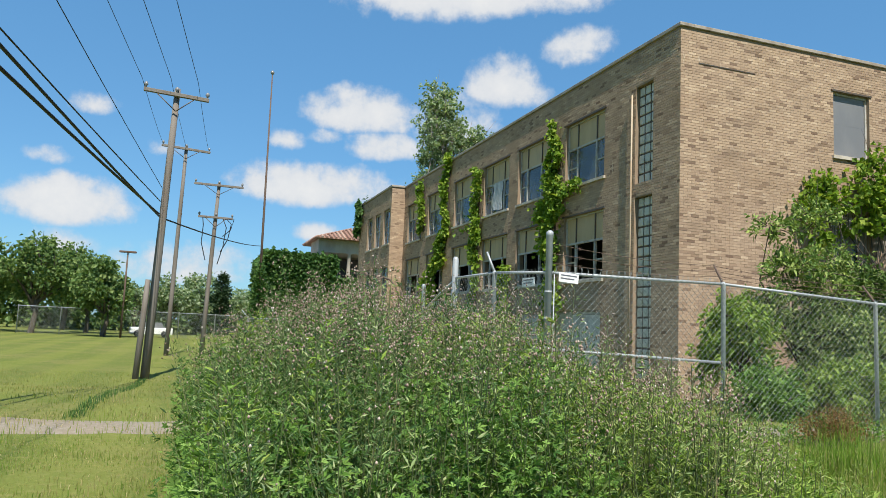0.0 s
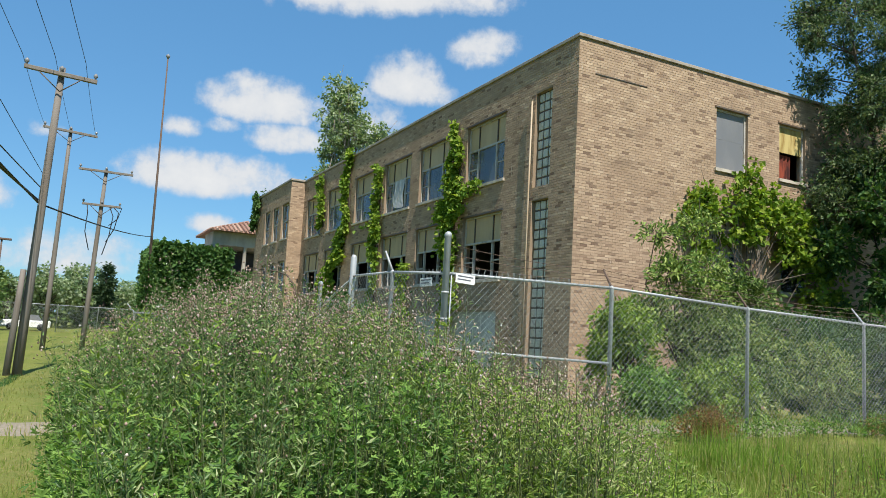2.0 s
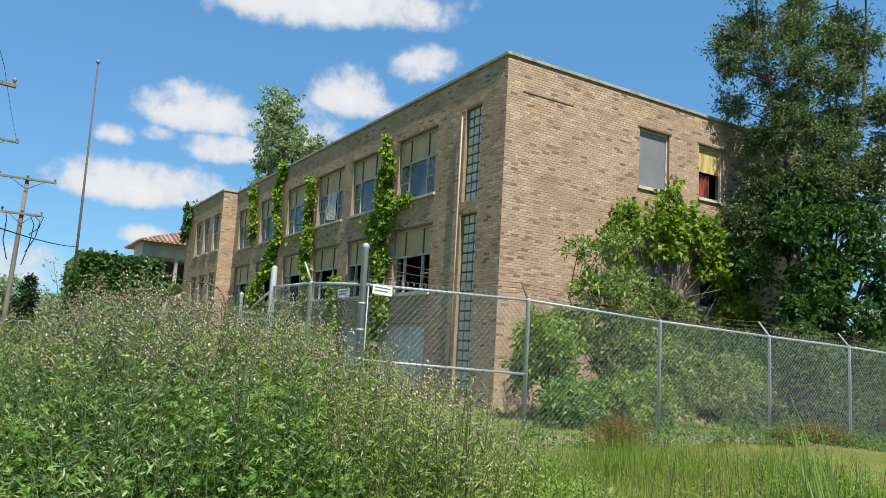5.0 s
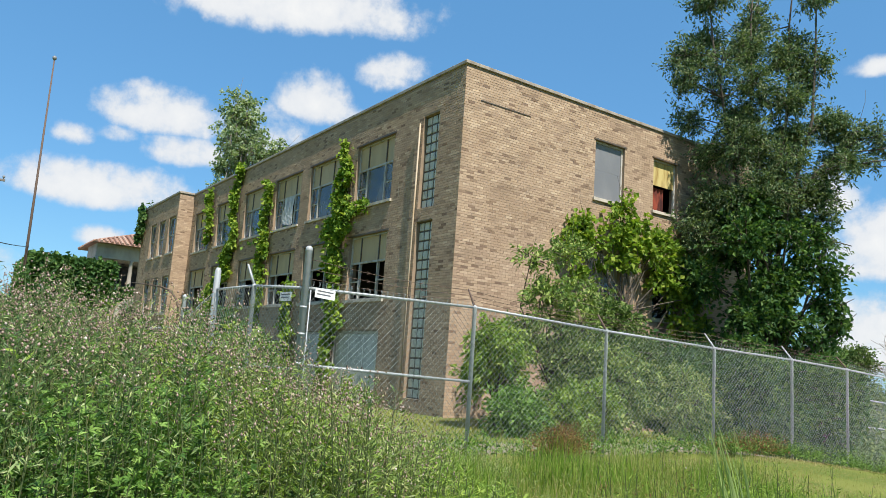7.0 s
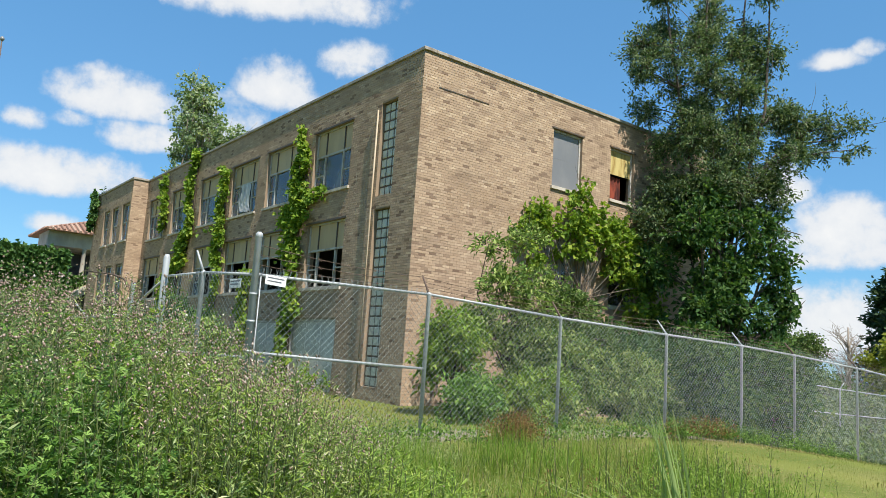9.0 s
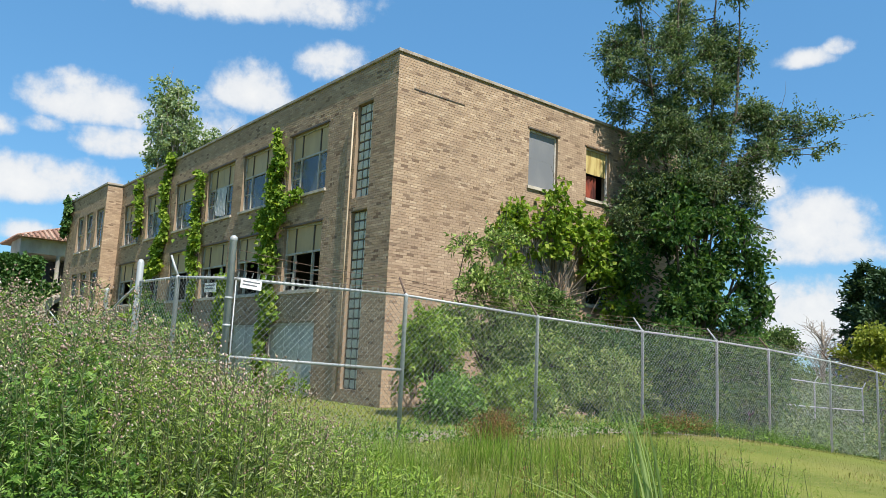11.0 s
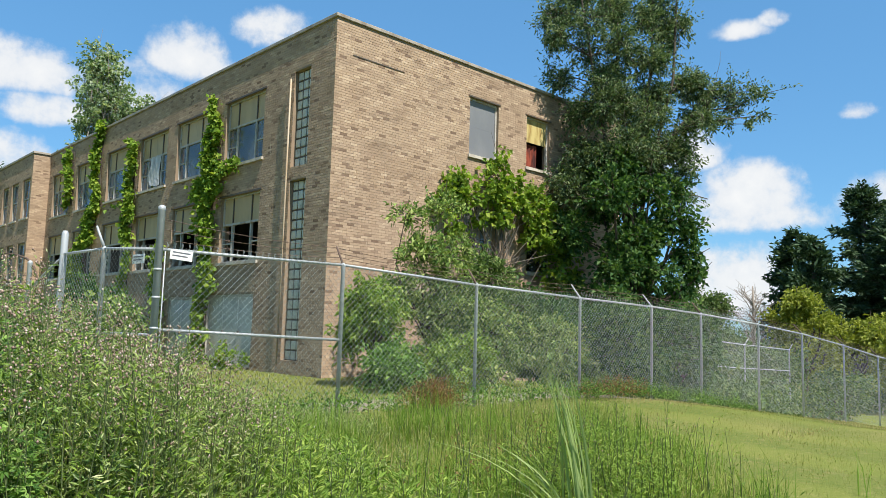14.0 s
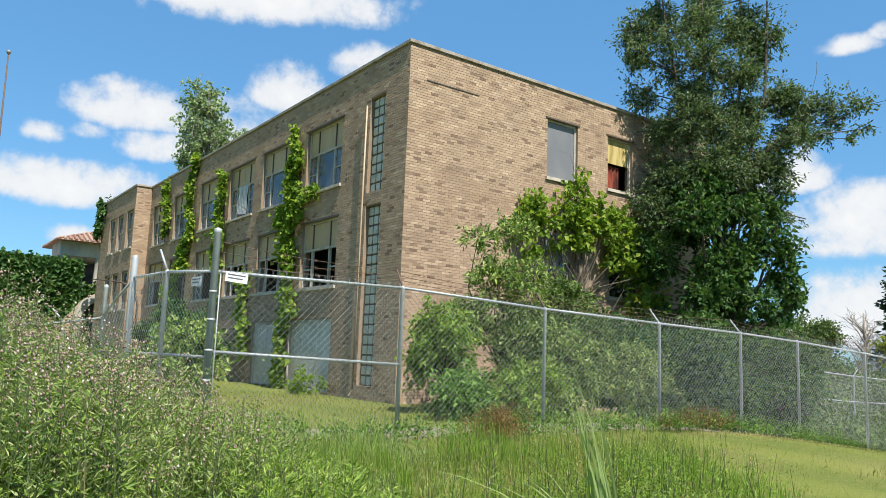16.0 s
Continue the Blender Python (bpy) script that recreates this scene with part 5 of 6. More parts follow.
for k in range(55):
    x = r1.uniform(4.2, 7.0)
    chunks.append(tube_arrays([(x, -0.12, 5.2), (x + r1.normal(0, 0.1), -0.2, 4.2), (x + r1.normal(0, 0.25), -0.14, r1.uniform(1.5, 3.4))], [0.014, 0.012, 0.006], 4, cap=False))
v, f = joined(chunks)
tagged(arrays("dead_vine", v, f, m_palebark), "dry hanging vine stems on the brick", "vine")


# climbing vines on the long wall
def wall_vine(name, strips, n, size, label, mat=None, x0=-0.1):
    t = empty(name, x0, strips[0][0], strips[0][2], label=label, category="vine", group="vines on the long wall")
    P, wood = [], []
    tot = sum(s[4] * abs(s[3] - s[2]) for s in strips)
    for ya, yb, za, zb, w in strips:
        m = int(n * w * abs(zb - za) / tot)
        u = r1.uniform(0, 1, m)
        wob = 0.2 * np.sin(u * 6 + ya) + 0.1 * np.sin(u * 17 + 3 * ya)
        prof = w * (0.18 + 0.5 * np.sin(u * 7 + 2 * ya) ** 2 + 0.5 * np.sin(u * 19 + ya) ** 4)
        y = ya + (yb - ya) * u + wob + r1.normal(0, 0.38, m) * prof
        z = za + (zb - za) * u + r1.normal(0, 0.08, m)
        P.append(np.stack([x0 - np.abs(r1.normal(0, 0.10, m)), y, z], 1))
        for k in range(4):
            o = r1.normal(0, 0.12, 2)
            wood.append(tube_arrays([(x0 + 0.06, ya + o[0], za), (x0 + 0.05, (ya + yb) / 2 + o[1], (za + zb) / 2), (x0 + 0.06, yb + o[0], zb)], [0.016, 0.013, 0.007], 4, cap=False))
    P = np.vstack(P)
    D = unit(r1.normal(0, 0.55, P.shape) + np.array([-0.6, -0.2, -0.55]))
    sz = size * r1.uniform(0.6, 1.3, len(P))
    v, f = leaf_arrays(P, D, sz, sz * 0.85, r1)
    arrays("leaves", v, f, mat or m_vine, t)
    v, f = joined(wood)
    arrays("vine_wood", v, f, m_bark, t)["kind"] = "stuff"
    return t


wall_vine("wall_vine", [(6.75, 6.8, 6.6, 8.75, 0.3), (6.35, 6.45, 6.3, 8.0, 0.3), (6.7, 6.75, 4.2, 6.7, 1.0), (6.6, 6.7, 0.0, 4.3, 0.7), (6.4, 4.9, 6.15, 6.4, 0.35), (6.3, 5.2, 6.0, 6.3, 0.8), (6.9, 7.7, 6.0, 5.5, 0.8)], 5200, 0.17, "bright green vine climbing between two windows")
wall_vine("wall_vine", [(13.55, 13.65, 6.4, 8.5, 0.45), (13.5, 13.7, 4.6, 6.4, 0.6), (13.9, 16.0, 5.9, 6.0, 0.3), (10.2, 10.3, 1.0, 4.0, 0.6), (13.6, 13.5, 2.2, 4.6, 0.25)], 2300, 0.19, "narrow green vine beside an upper window")
wall_vine("wall_vine", [(17.5, 17.6, 6.2, 9.9, 0.35), (17.7, 18.4, 6.3, 4.6, 0.8), (18.2, 20.4, 5.0, 3.6, 1.0), (19.6, 19.9, 1.0, 4.2, 1.2), (19.0, 21.0, 3.8, 2.2, 1.3), (21.4, 21.6, 6.6, 9.3, 0.3)], 7000, 0.21, "tall green vine reaching up to the parapet")
wall_vine("wall_vine", [(32.9, 32.7, 7.6, 9.8, 0.7), (32.6, 30.0, 9.7, 9.75, 0.3)], 900, 0.24, "ivy over the corner of the bay", m_ivy, -0.95)
cl = clumps_in((0, 0, 1.0), (0.9, 2.6, 1.1), 16, 0.6, r1)
leafy("shrub", -1.6, 14.0, 0.0, 0.6, cl, 0.5, 0.17, m_treegreen, r1, "green brush along the shaded wall", "shrub", r=0.04, per=500)
cl = clumps_in((0, 0, 1.2), (0.9, 2.2, 1.2), 14, 0.6, r1)
leafy("shrub", -2.4, 9.6, 0.0, 0.6, cl, 0.5, 0.17, m_treegreen, r1, "green brush near the service doors", "shrub", r=0.04, per=500)
cl = clumps_in((0, 0, 0.3), (0.5, 0.8, 0.35), 6, 0.3, r1)
leafy("shrub", -0.7, 4.0, 0.0, 0.2, cl, 0.6, 0.13, m_vine, r1, "low yellow-green weeds at the wall foot", "shrub", r=0.02, per=900)
# tree behind the roof
cl = clumps_in((0, 0, 18.6), (2.0, 1.6, 4.4), 40, 1.05, r1) + clumps_in((3.2, 0, 17.6), (2.1, 1.4, 1.5), 14, 0.9, r1) + clumps_in((-0.8, 0, 14.5), (2.2, 1.6, 1.5), 8, 1.1, r1)
leafy("tree", 8.3, 43.0, 0.0, 17.0, cl, 0.8, 0.26, m_poplar, r1, "light green poplar rising behind the roof", r=0.13, per=170, bark=m_palebark, stray=0.35)

# far trees round the lawn
def broad_tree(x, y, h, w, rng, mat=None, label="round leafy tree at the edge of the lawn", size=0.4, per=150, trunk=0.25):
    z = float(gz(x, y))
    cl = clumps_in((0, 0, h * (0.5 + trunk / 2)), (w * 0.75, w * 0.7, h * (0.5 - trunk / 2) * 0.85), 22, w * 0.36, rng)
    return leafy("tree", x, y, z, h * trunk * 1.6, cl, 0.75, size, mat or m_far, rng, label, r=0.03 * h, per=per, twig=False, group="trees round the lawn", spread=0.7)


r2 = np.random.default_rng(5)
broad_tree(-18.6, 61, 7.6, 3.4, r2)
for x, y, h, w in ((-25.5, 66, 9.5, 4.2), (-32, 70, 11, 5.5), (-37, 62, 10.5, 5), (-21.5, 74, 8.5, 4.5), (-44, 68, 12, 6), (-52, 74, 12, 6), (-26, 90, 11, 6)):
    broad_tree(x, y, h, w, r2, per=90)
for x, y, h, w in ((-13.5, 84, 7.0, 4.0), (-9.0, 88, 7.5, 4.5), (-5.5, 80, 5.0, 3.0), (-3.0, 90, 6.0, 4.0), (-17.5, 86, 6.0, 3.6)):
    broad_tree(x, y, h, w, r2, m_poplar, "pale small tree beyond the far fence", per=80)

n = 17000
hx = r2.uniform(-75, 12, n)
P = np.stack([hx, 98 + 4 * np.sin(hx * 0.21) + r2.normal(0, 1.2, n), -0.5 + np.abs(r2.uniform(0, 1, n) ** 0.7) * (3.6 + 1.6 * np.sin(hx * 0.33) + 1.2 * np.sin(hx * 0.9))], 1)
v, f = leaf_arrays(P, unit(r2.normal(size=P.shape)), r2.uniform(0.5, 1.0, n), r2.uniform(0.4, 0.8, n), r2)
tagged(arrays("far_brush", v, f, m_far), "distant band of trees and brush", "woods", kind="stuff")


def conifer(x, y, z, h, w, rng, label):
    t = empty("conifer", x, y, z, label=label, category="tree", group="conifers")
    tube("trunk", [(x, y, z - 0.3), (x, y, z + h * 0.5), (x, y, z + h)], [h * 0.02, h * 0.013, 0.02], m_bark, t)
    P, D = [], []
    wood = []
    for k in range(int(h * 13)):
        u = rng.uniform(0.12, 1.0)
        a = rng.uniform(0, 2 * math.pi)
        L = w * (1.02 - u) ** 0.6 * rng.uniform(0.55, 1.1)
        o = np.array([x, y, z + h * u])
        d = np.array([math.cos(a), math.sin(a), -0.15 + 0.35 * u])
        wood.append(tube_arrays([o, o + d * L], [0.04, 0.01], 4, cap=False))
        m = int(30 + 26 * L)
        s = rng.uniform(0.15, 1.05, m)[:, None]
        P.append(o + d * L * s + rng.normal(0, 0.13, (m, 3)) * (0.4 + s))
        D.append(unit(d + rng.normal(0, 0.6, (m, 3))))
    P, D = np.vstack(P), np.vstack(D)
    v, f = leaf_arrays(P, D, 0.42 * rng.uniform(0.6, 1.3, len(P)), 0.17, rng)
    arrays("crown", v, f, m_conifer, t)
    v, f = joined(wood)
    arrays("limbwork", v, f, m_bark, t)
    return t


conifer(-7.7, 72, -0.5, 7.2, 1.9, r2, "small dark spruce beyond the far fence")
for x, y, h, w in ((40, -2.5, 10.5, 4.2), (44, 0.5, 13.0, 4.6), (36.5, 1.2, 8.6, 3.2), (39.0, 3.2, 9.5, 3.4), (47, -4, 14, 5.0), (52, 0, 13, 5), (43, -6, 11, 4.5)):
    conifer(x, y, -2.1, h + 0.9, w, r2, "tall dark pine at the edge of the lawn")
for x, y, h, w in ((30.5, -0.4, 5.6, 2.2), (32.5, -2.0, 5.6, 2.3), (34, -3.6, 5.6, 2.6), (37, -6, 5.6, 3.0), (30, -5.0, 4.4, 2.2)):
    broad_tree(x, y, h, w, r2, m_gold, "yellow-green bushy tree beyond the fence", 0.2, 520, 0.12)
for x, y, h, w in ((15.5, -0.5, 2.5, 1.5), (18.5, -0.6, 2.3, 1.8), (22, 0, 2.6, 2.0), (26, -0.5, 2.6, 2.2), (14.2, 2.5, 3.6, 1.2), (34, 8, 5, 3.0), (25, -4, 2.4, 1.6)):
    broad_tree(x, y, h, w, r2, m_brush, "loose green brush inside the enclosure", 0.16, 600, 0.08)
n = 28000
cx, cy = r2.uniform(11.5, 46, 230), r2.uniform(-4.4, 5, 230)
cr = r2.uniform(0.45, 1.1, 230)
k = r2.integers(0, 230, n)
way = unit(r2.normal(size=(n, 3)))
way[:, 2] = np.abs(way[:, 2])
P = np.stack([cx[k], cy[k], gz(cx[k], cy[k])], 1) + way * (cr[k] * r2.uniform(0.55, 1.12, n))[:, None] * np.array([1.0, 1.0, 1.7])
v, f = leaf_arrays(P, unit(r2.normal(size=P.shape) + np.array([0, 0, 0.3])), r2.uniform(0.12, 0.3, n), r2.uniform(0.06, 0.14, n), r2)
tagged(arrays("undergrowth", v, f, m_brush), "tangled low undergrowth inside the enclosure", "brush", kind="stuff")
bare = empty("bare_tree", 29.8, 2.0, -1.0, label="leafless grey tree among the brush", category="tree")
chunks = []
for k in range(46):
    o = np.array([29.8, 2.0, -1.0 + r2.uniform(0.8, 4.2)])
    pts, rr = limb(o, (r2.normal(0, 1), r2.normal(0, 0.6), 1.1), r2.uniform(1.0, 2.2), 0.035, r2, 5, 0.22, 0.08)
    chunks.append(tube_arrays(pts, rr, 4, cap=False))
    for q in range(5):
        p2_, r_2 = limb(pts[2 + q % 3], (r2.normal(0, 1), r2.normal(0, 1), 0.9), 0.8, 0.014, r2, 3, 0.25)
        chunks.append(tube_arrays(p2_, r_2, 3, cap=False))
v, f = joined(chunks)
arrays("limbwork", v, f, m_palebark, bare)
tube("trunk", [(29.8, 2.0, -1.3), (29.9, 2.0, 1.5), (29.8, 2.0, 4.2)], [0.14, 0.1, 0.04], m_palebark, bare)


# ---- the weed patch ----
r3 = np.random.default_rng(21)


def weed_height(x, y):
    """How tall the weeds stand: highest in the middle of the patch, falling towards the fence."""
    h = np.interp(x, [-11.9, -11.5, -11.1, -10.7, -10.0, -9.5, -9.0, -8.4, -7.9, -7.0, -6.0], [0.9, 1.2, 1.5, 1.66, 1.6, 1.39, 1.12, 0.9, 0.72, 0.48, 0.3])
    return h * np.interp(y, [-13.1, -12.4, -11.0, -9.0, -8.0], [0.8, 0.92, 1.0, 0.98, 0.85])


def in_patch(x, y):
    left = -11.5 + 0.07 * np.sin(y * 3.0)
    right = np.interp(y, [-13.2, -12.6, -10.8, -8.5], [-9.5, -8.9, -7.8, -7.3])
    return (x > left) & (x < right) & (y > -13.1 + 0.15 * np.sin(x * 4)) & (y < -7.6)


def weeds(name, xy, height, leaves, leaf_len, leaf_wide, mat, label, flowers=3, branch=0.12, low=0.12, lobed=False, head_from=0.7):
    """A stand of stalks with leaves all the way up and small heads on top; one uncountable mass."""
    n = len(xy)
    foot = np.stack([xy[:, 0], xy[:, 1], gz(xy[:, 0], xy[:, 1])], 1)
    lean = r3.normal(0, 0.10, (n, 2))
    top = foot + np.concatenate([lean * height[:, None], height[:, None]], 1)
    root = empty(name, float(xy[:, 0].mean()), float(xy[:, 1].mean()), 0.0, label=label, category="weeds", kind="stuff")
    mid = foot * 0.5 + top * 0.5 - np.concatenate([lean * height[:, None] * 0.2, np.zeros((n, 1))], 1)
    # stems as slim three-sided tubes
    ang = np.array([0, 2.094, 4.189])
    ring = np.stack([np.cos(ang), np.sin(ang), np.zeros(3)], 1)
    rad = np.array([0.0045, 0.0035, 0.0015])
    sv = np.stack([p[:, None] + ring[None] * r_ for p, r_ in zip((foot, mid, top), rad)], 1).reshape(-1, 3)
    base = (np.arange(n) * 9)[:, None]
    sf = np.concatenate([base + np.array([[lv * 3 + j, lv * 3 + (j + 1) % 3, lv * 3 + 3 + (j + 1) % 3, lv * 3 + 3 + j]]) for lv in (0, 1) for j in range(3)])
    arrays("stems", sv, sf, m_stem, root)
    # leaves
    u = r3.uniform(low, 1.0, (n, leaves)) ** 0.85
    P = np.where(u[..., None] < 0.5, foot[:, None] + (mid - foot)[:, None] * (u[..., None] * 2), mid[:, None] + (top - mid)[:, None] * (u[..., None] * 2 - 1))
    u = np.round(u * 26) / 26 + r3.normal(0, 0.006, (n, leaves))
    a = r3.uniform(0, 2 * np.pi, (n, leaves))
    out = np.stack([np.cos(a), np.sin(a), r3.normal(0.55, 0.45, (n, leaves))], -1)
    side = np.abs(r3.normal(0, 1, (n, leaves, 1))) * branch * (1.15 - u[..., None])
    P = P + out * np.array([1, 1, 0.5]) * side
    L = leaf_len * (1.25 - 0.75 * u) * r3.uniform(0.6, 1.3, (n, leaves))
    make = lobed_arrays if lobed else leaf_arrays
    v, f = make(P.reshape(-1, 3), unit(out.reshape(-1, 3)), L.ravel(), (L * leaf_wide).ravel(), r3)
    arrays("leaves", v, f, mat, root)
    # heads: small eight-sided knobs on short branchlets
    if flowers:
        k = r3.poisson(flowers * np.clip((height - head_from) / 0.4, 0.08, 1.0))
        idx = np.repeat(np.arange(n), k)
        C = top[idx] + np.stack([r3.normal(0, 0.035, len(idx)), r3.normal(0, 0.035, len(idx)), np.minimum(r3.normal(-0.07, 0.065, len(idx)), 0.01)], 1)
        s = r3.uniform(0.0034, 0.0066, len(idx))[:, None, None]
        octa = np.array([[1, 0, 0], [0, 1, 0], [-1, 0, 0], [0, -1, 0], [0, 0, 1.3], [0, 0, -1.3]])
        v = (C[:, None] + octa[None] * s).reshape(-1, 3)
        b = (np.arange(len(idx)) * 6)[:, None]
        tri = np.concatenate([b + np.array([t]) for t in ((0, 1, 4), (1, 2, 4), (2, 3, 4), (3, 0, 4), (1, 0, 5), (2, 1, 5), (3, 2, 5), (0, 3, 5))])
        arrays("flower_heads", v, tri, m_flower, root, "small brown and pale seed heads", smooth=True)
    return root


xy = np.stack([r3.uniform(-12.1, -7.2, 7200), r3.uniform(-13.2, -7.6, 7200)], 1)
tuft = lambda x, y: np.sin(x * 6.5 + 2 * np.sin(y * 4.3)) * np.cos(y * 7.3 + 1.5 * np.sin(x * 5.1))
xy = xy[in_patch(xy[:, 0], xy[:, 1]) & (tuft(xy[:, 0], xy[:, 1]) > -0.35)][:2400]
hh = weed_height(xy[:, 0], xy[:, 1]) * r3.uniform(0.74, 1.04, len(xy)) * (1 + 0.09 * tuft(xy[:, 0], xy[:, 1]))
# the left half gets leaves with its shade in their colour
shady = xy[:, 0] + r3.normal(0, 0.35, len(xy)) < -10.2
weeds("tall_weeds", xy[shady], hh[shady], 135, 0.06, 0.22, m_weedshade, "dense stand of tall thistles with small brownish seed heads", flowers=20, head_from=1.12)
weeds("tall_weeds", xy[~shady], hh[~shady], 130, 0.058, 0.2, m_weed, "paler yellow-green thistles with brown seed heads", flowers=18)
# broad leaves low at the front and the left flank
xy = np.stack([r3.uniform(-11.5, -10.1, 520), r3.uniform(-13.3, -11.6, 520)], 1)
xy = np.vstack([xy, np.stack([r3.uniform(-11.6, -11.2, 260), r3.uniform(-12.9, -8.2, 260)], 1)])
k = tuft(xy[:, 0] * 0.8, xy[:, 1] * 0.8) > -0.15
xy = xy[k]
hh = weed_height(xy[:, 0], xy[:, 1]) * r3.uniform(0.4, 0.9, len(xy))
weeds("broad_weeds", xy, hh, 84, 0.066, 0.25, m_mugwort, "lush lobed-leaved weeds at the front of the stand", flowers=0, branch=0.12, lobed=True)
# low mixed weeds between the stand and the fence
xy = np.stack([r3.uniform(-9.6, -5.0, 1700), r3.uniform(-13.2, -7.3, 1700)], 1)
xy = xy[(xy[:, 0] + 9.3) * 0.9 < (xy[:, 1] + 13.4) * 0.75 + r3.normal(0, 0.5, 1700)]
hh = np.clip(weed_height(xy[:, 0], xy[:, 1]) * r3.uniform(0.4, 1.0, len(xy)), 0.25, 1.1)
weeds("low_weeds", xy, hh, 64, 0.06, 0.17, m_weed, "low loose weeds beside the fence corner", flowers=2)
xy = np.stack([r3.uniform(-11.5, -7.6, 260), r3.uniform(-12.9, -8.0, 260)], 1)
hh = weed_height(xy[:, 0], xy[:, 1]) * r3.uniform(0.75, 1.04, 260)
weeds("bright_weeds", xy, hh, 60, 0.09, 0.24, m_lime, "taller yellow-green weeds scattered through the stand", flowers=0, low=0.4)
xy = np.stack([r3.uniform(-10.3, -7.2, 900), r3.uniform(-13.3, -10.6, 900)], 1)
xy = xy[xy[:, 0] < np.interp(xy[:, 1], [-13.3, -12.6, -10.6], [-9.0, -8.2, -7.2])]
hh = weed_height(xy[:, 0], xy[:, 1]) * r3.uniform(0.5, 0.95, len(xy))
weeds("bright_weeds", xy, hh, 90, 0.068, 0.22, m_lime, "bright yellow-green weeds on the flank of the stand", flowers=0)
# thin stalks and dry grass through the whole stand
x, y = r3.uniform(-11.7, -6.6, 4200), r3.uniform(-13.2, -7.6, 4200)
k = in_patch(x - r3.normal(0, 0.25, 4200), y)
x, y = x[k], y[k]
v, f = blade_arrays(np.stack([x, y, gz(x, y)], 1), weed_height(x, y) * r3.uniform(0.7, 1.03, len(x)), 0.0035, r3, 0.22)
tagged(arrays("weed_stalks", v, f, m_stalk), "thin pale stalks standing among the weeds", "weeds", kind="stuff")
xy = np.stack([r3.normal(-5.9, 0.45, 60), r3.normal(-12.0, 0.4, 60)], 1)
weeds("dry_stalks", xy, r3.uniform(0.35, 0.8, 60), 16, 0.045, 0.4, m_dead, "brown dry stalks among the ditch grass", flowers=4)
xy = np.stack([r3.normal(-6.2, 0.5, 260), r3.normal(-12.6, 0.4, 260)], 1)
weeds("low_weeds", xy, r3.uniform(0.3, 0.95, 260), 80, 0.06, 0.17, m_lime, "small leafy weeds beside the reeds", flowers=1)
xy = np.stack([r3.uniform(-8.5, 9.0, 420), r3.normal(-6.9, 0.25, 420)], 1)
weeds("fence_weeds", xy, r3.uniform(0.15, 0.5, 420), 24, 0.08, 0.4, m_mugwort, "weeds along the foot of the fence", flowers=0)
xy = np.stack([r3.normal(-2.7, 0.28, 70), r3.normal(-7.2, 0.15, 70)], 1)
weeds("dry_dock", xy, r3.uniform(0.3, 0.62, 70), 44, 0.05, 0.5, m_dead, "rust-coloured dry dock at the fence", flowers=0)
xy = np.stack([r3.normal(2.6, 0.5, 60), r3.normal(-7.0, 0.15, 60)], 1)
weeds("dry_dock", xy, r3.uniform(0.25, 0.5, 60), 36, 0.05, 0.5, m_dead, "rust-coloured dry weeds at the fence", flowers=0)


# ---- grass ----
def grass(name, n, x0, x1, y0, y1, h0, h1, w, mat, label, where=None, lean=0.35):
    x, y = r3.uniform(x0, x1, n), r3.uniform(y0, y1, n)
    if where is not None:
        k = where(x, y)
        x, y = x[k], y[k]
    clump = 0.75 + 0.35 * np.sin(x * 2.3 + np.sin(y * 1.7) * 2) * np.cos(y * 2.9 + x)
    P = np.stack([x, y, gz(x, y) - 0.02], 1)
    v, f = blade_arrays(P, r3.uniform(h0, h1, len(x)) * clump, w, r3, lean)
    return tagged(arrays(name, v, f, mat), label, "grass", kind="stuff")


walkway = lambda x, y: ~((y > -6.15 - 0.06 * (x + 8) + 0.1) & (y < -4.5 - 0.06 * (x + 8)))
grass("wild_grass", 56000, -9.8, 1.0, -14.0, -7.2, 0.14, 0.52, 0.007, m_grassblade, "tall rank grass before the fence", lambda x, y: (y < -8.6 - 0.3 * np.sin(x * 3) - 0.2 * np.sin(x * 7)) & (x < -4.3 + (y + 12.8) * 0.95 + r3.normal(0, 0.35, len(x))))
grass("tall_grass", 14000, -8.6, -3.0, -13.6, -9.0, 0.35, 0.7, 0.008, m_lush, "lush taller grass in the shallow ditch", lambda x, y: np.sin(x * 1.9 + y) + np.sin(y * 2.3 - x * 0.7) > 0.1, 0.22)
grass("mown_grass", 38000, -6.5, 14.0, -15.0, -7.3, 0.02, 0.055, 0.006, m_lawnblade, "short mown lawn with dry patches", lambda x, y: x > -4.9 + (y + 12.8) * 0.95)
grass("mown_grass", 16000, -22.0, -11.3, -12.5, -6.0, 0.03, 0.08, 0.006, m_lawnblade, "short mown lawn with dry patches")
grass("mown_grass", 13000, -26.0, -8.5, -4.6, 12.0, 0.04, 0.09, 0.014, m_lawnblade, "mown lawn round the utility poles")
grass("inner_grass", 22000, -7.0, 9.0, -6.6, 5.0, 0.04, 0.13, 0.012, m_lawnblade, "short grass inside the fence", lambda x, y: ((x < -0.2) | (y < -0.2)) & walkway(x, y))
grass("path_grass", 4500, -20.0, 4.0, -6.6, -4.0, 0.05, 0.2, 0.009, m_grassblade, "dry tufts along the walk")
grass("dry_tuft", 60, -12.9, -12.3, -2.4, -1.6, 0.2, 0.5, 0.006, m_straw, "pale tall tuft of dry grass on the lawn", lean=0.2)

grass("dry_grass", 9000, -6.0, 15.0, -9.3, -7.2, 0.03, 0.10, 0.010, m_straw, "straw-coloured mown grass along the fence", lambda x, y: y > -8.2 + 0.5 * np.sin(x * 0.9) + 0.3 * np.sin(x * 2.3))

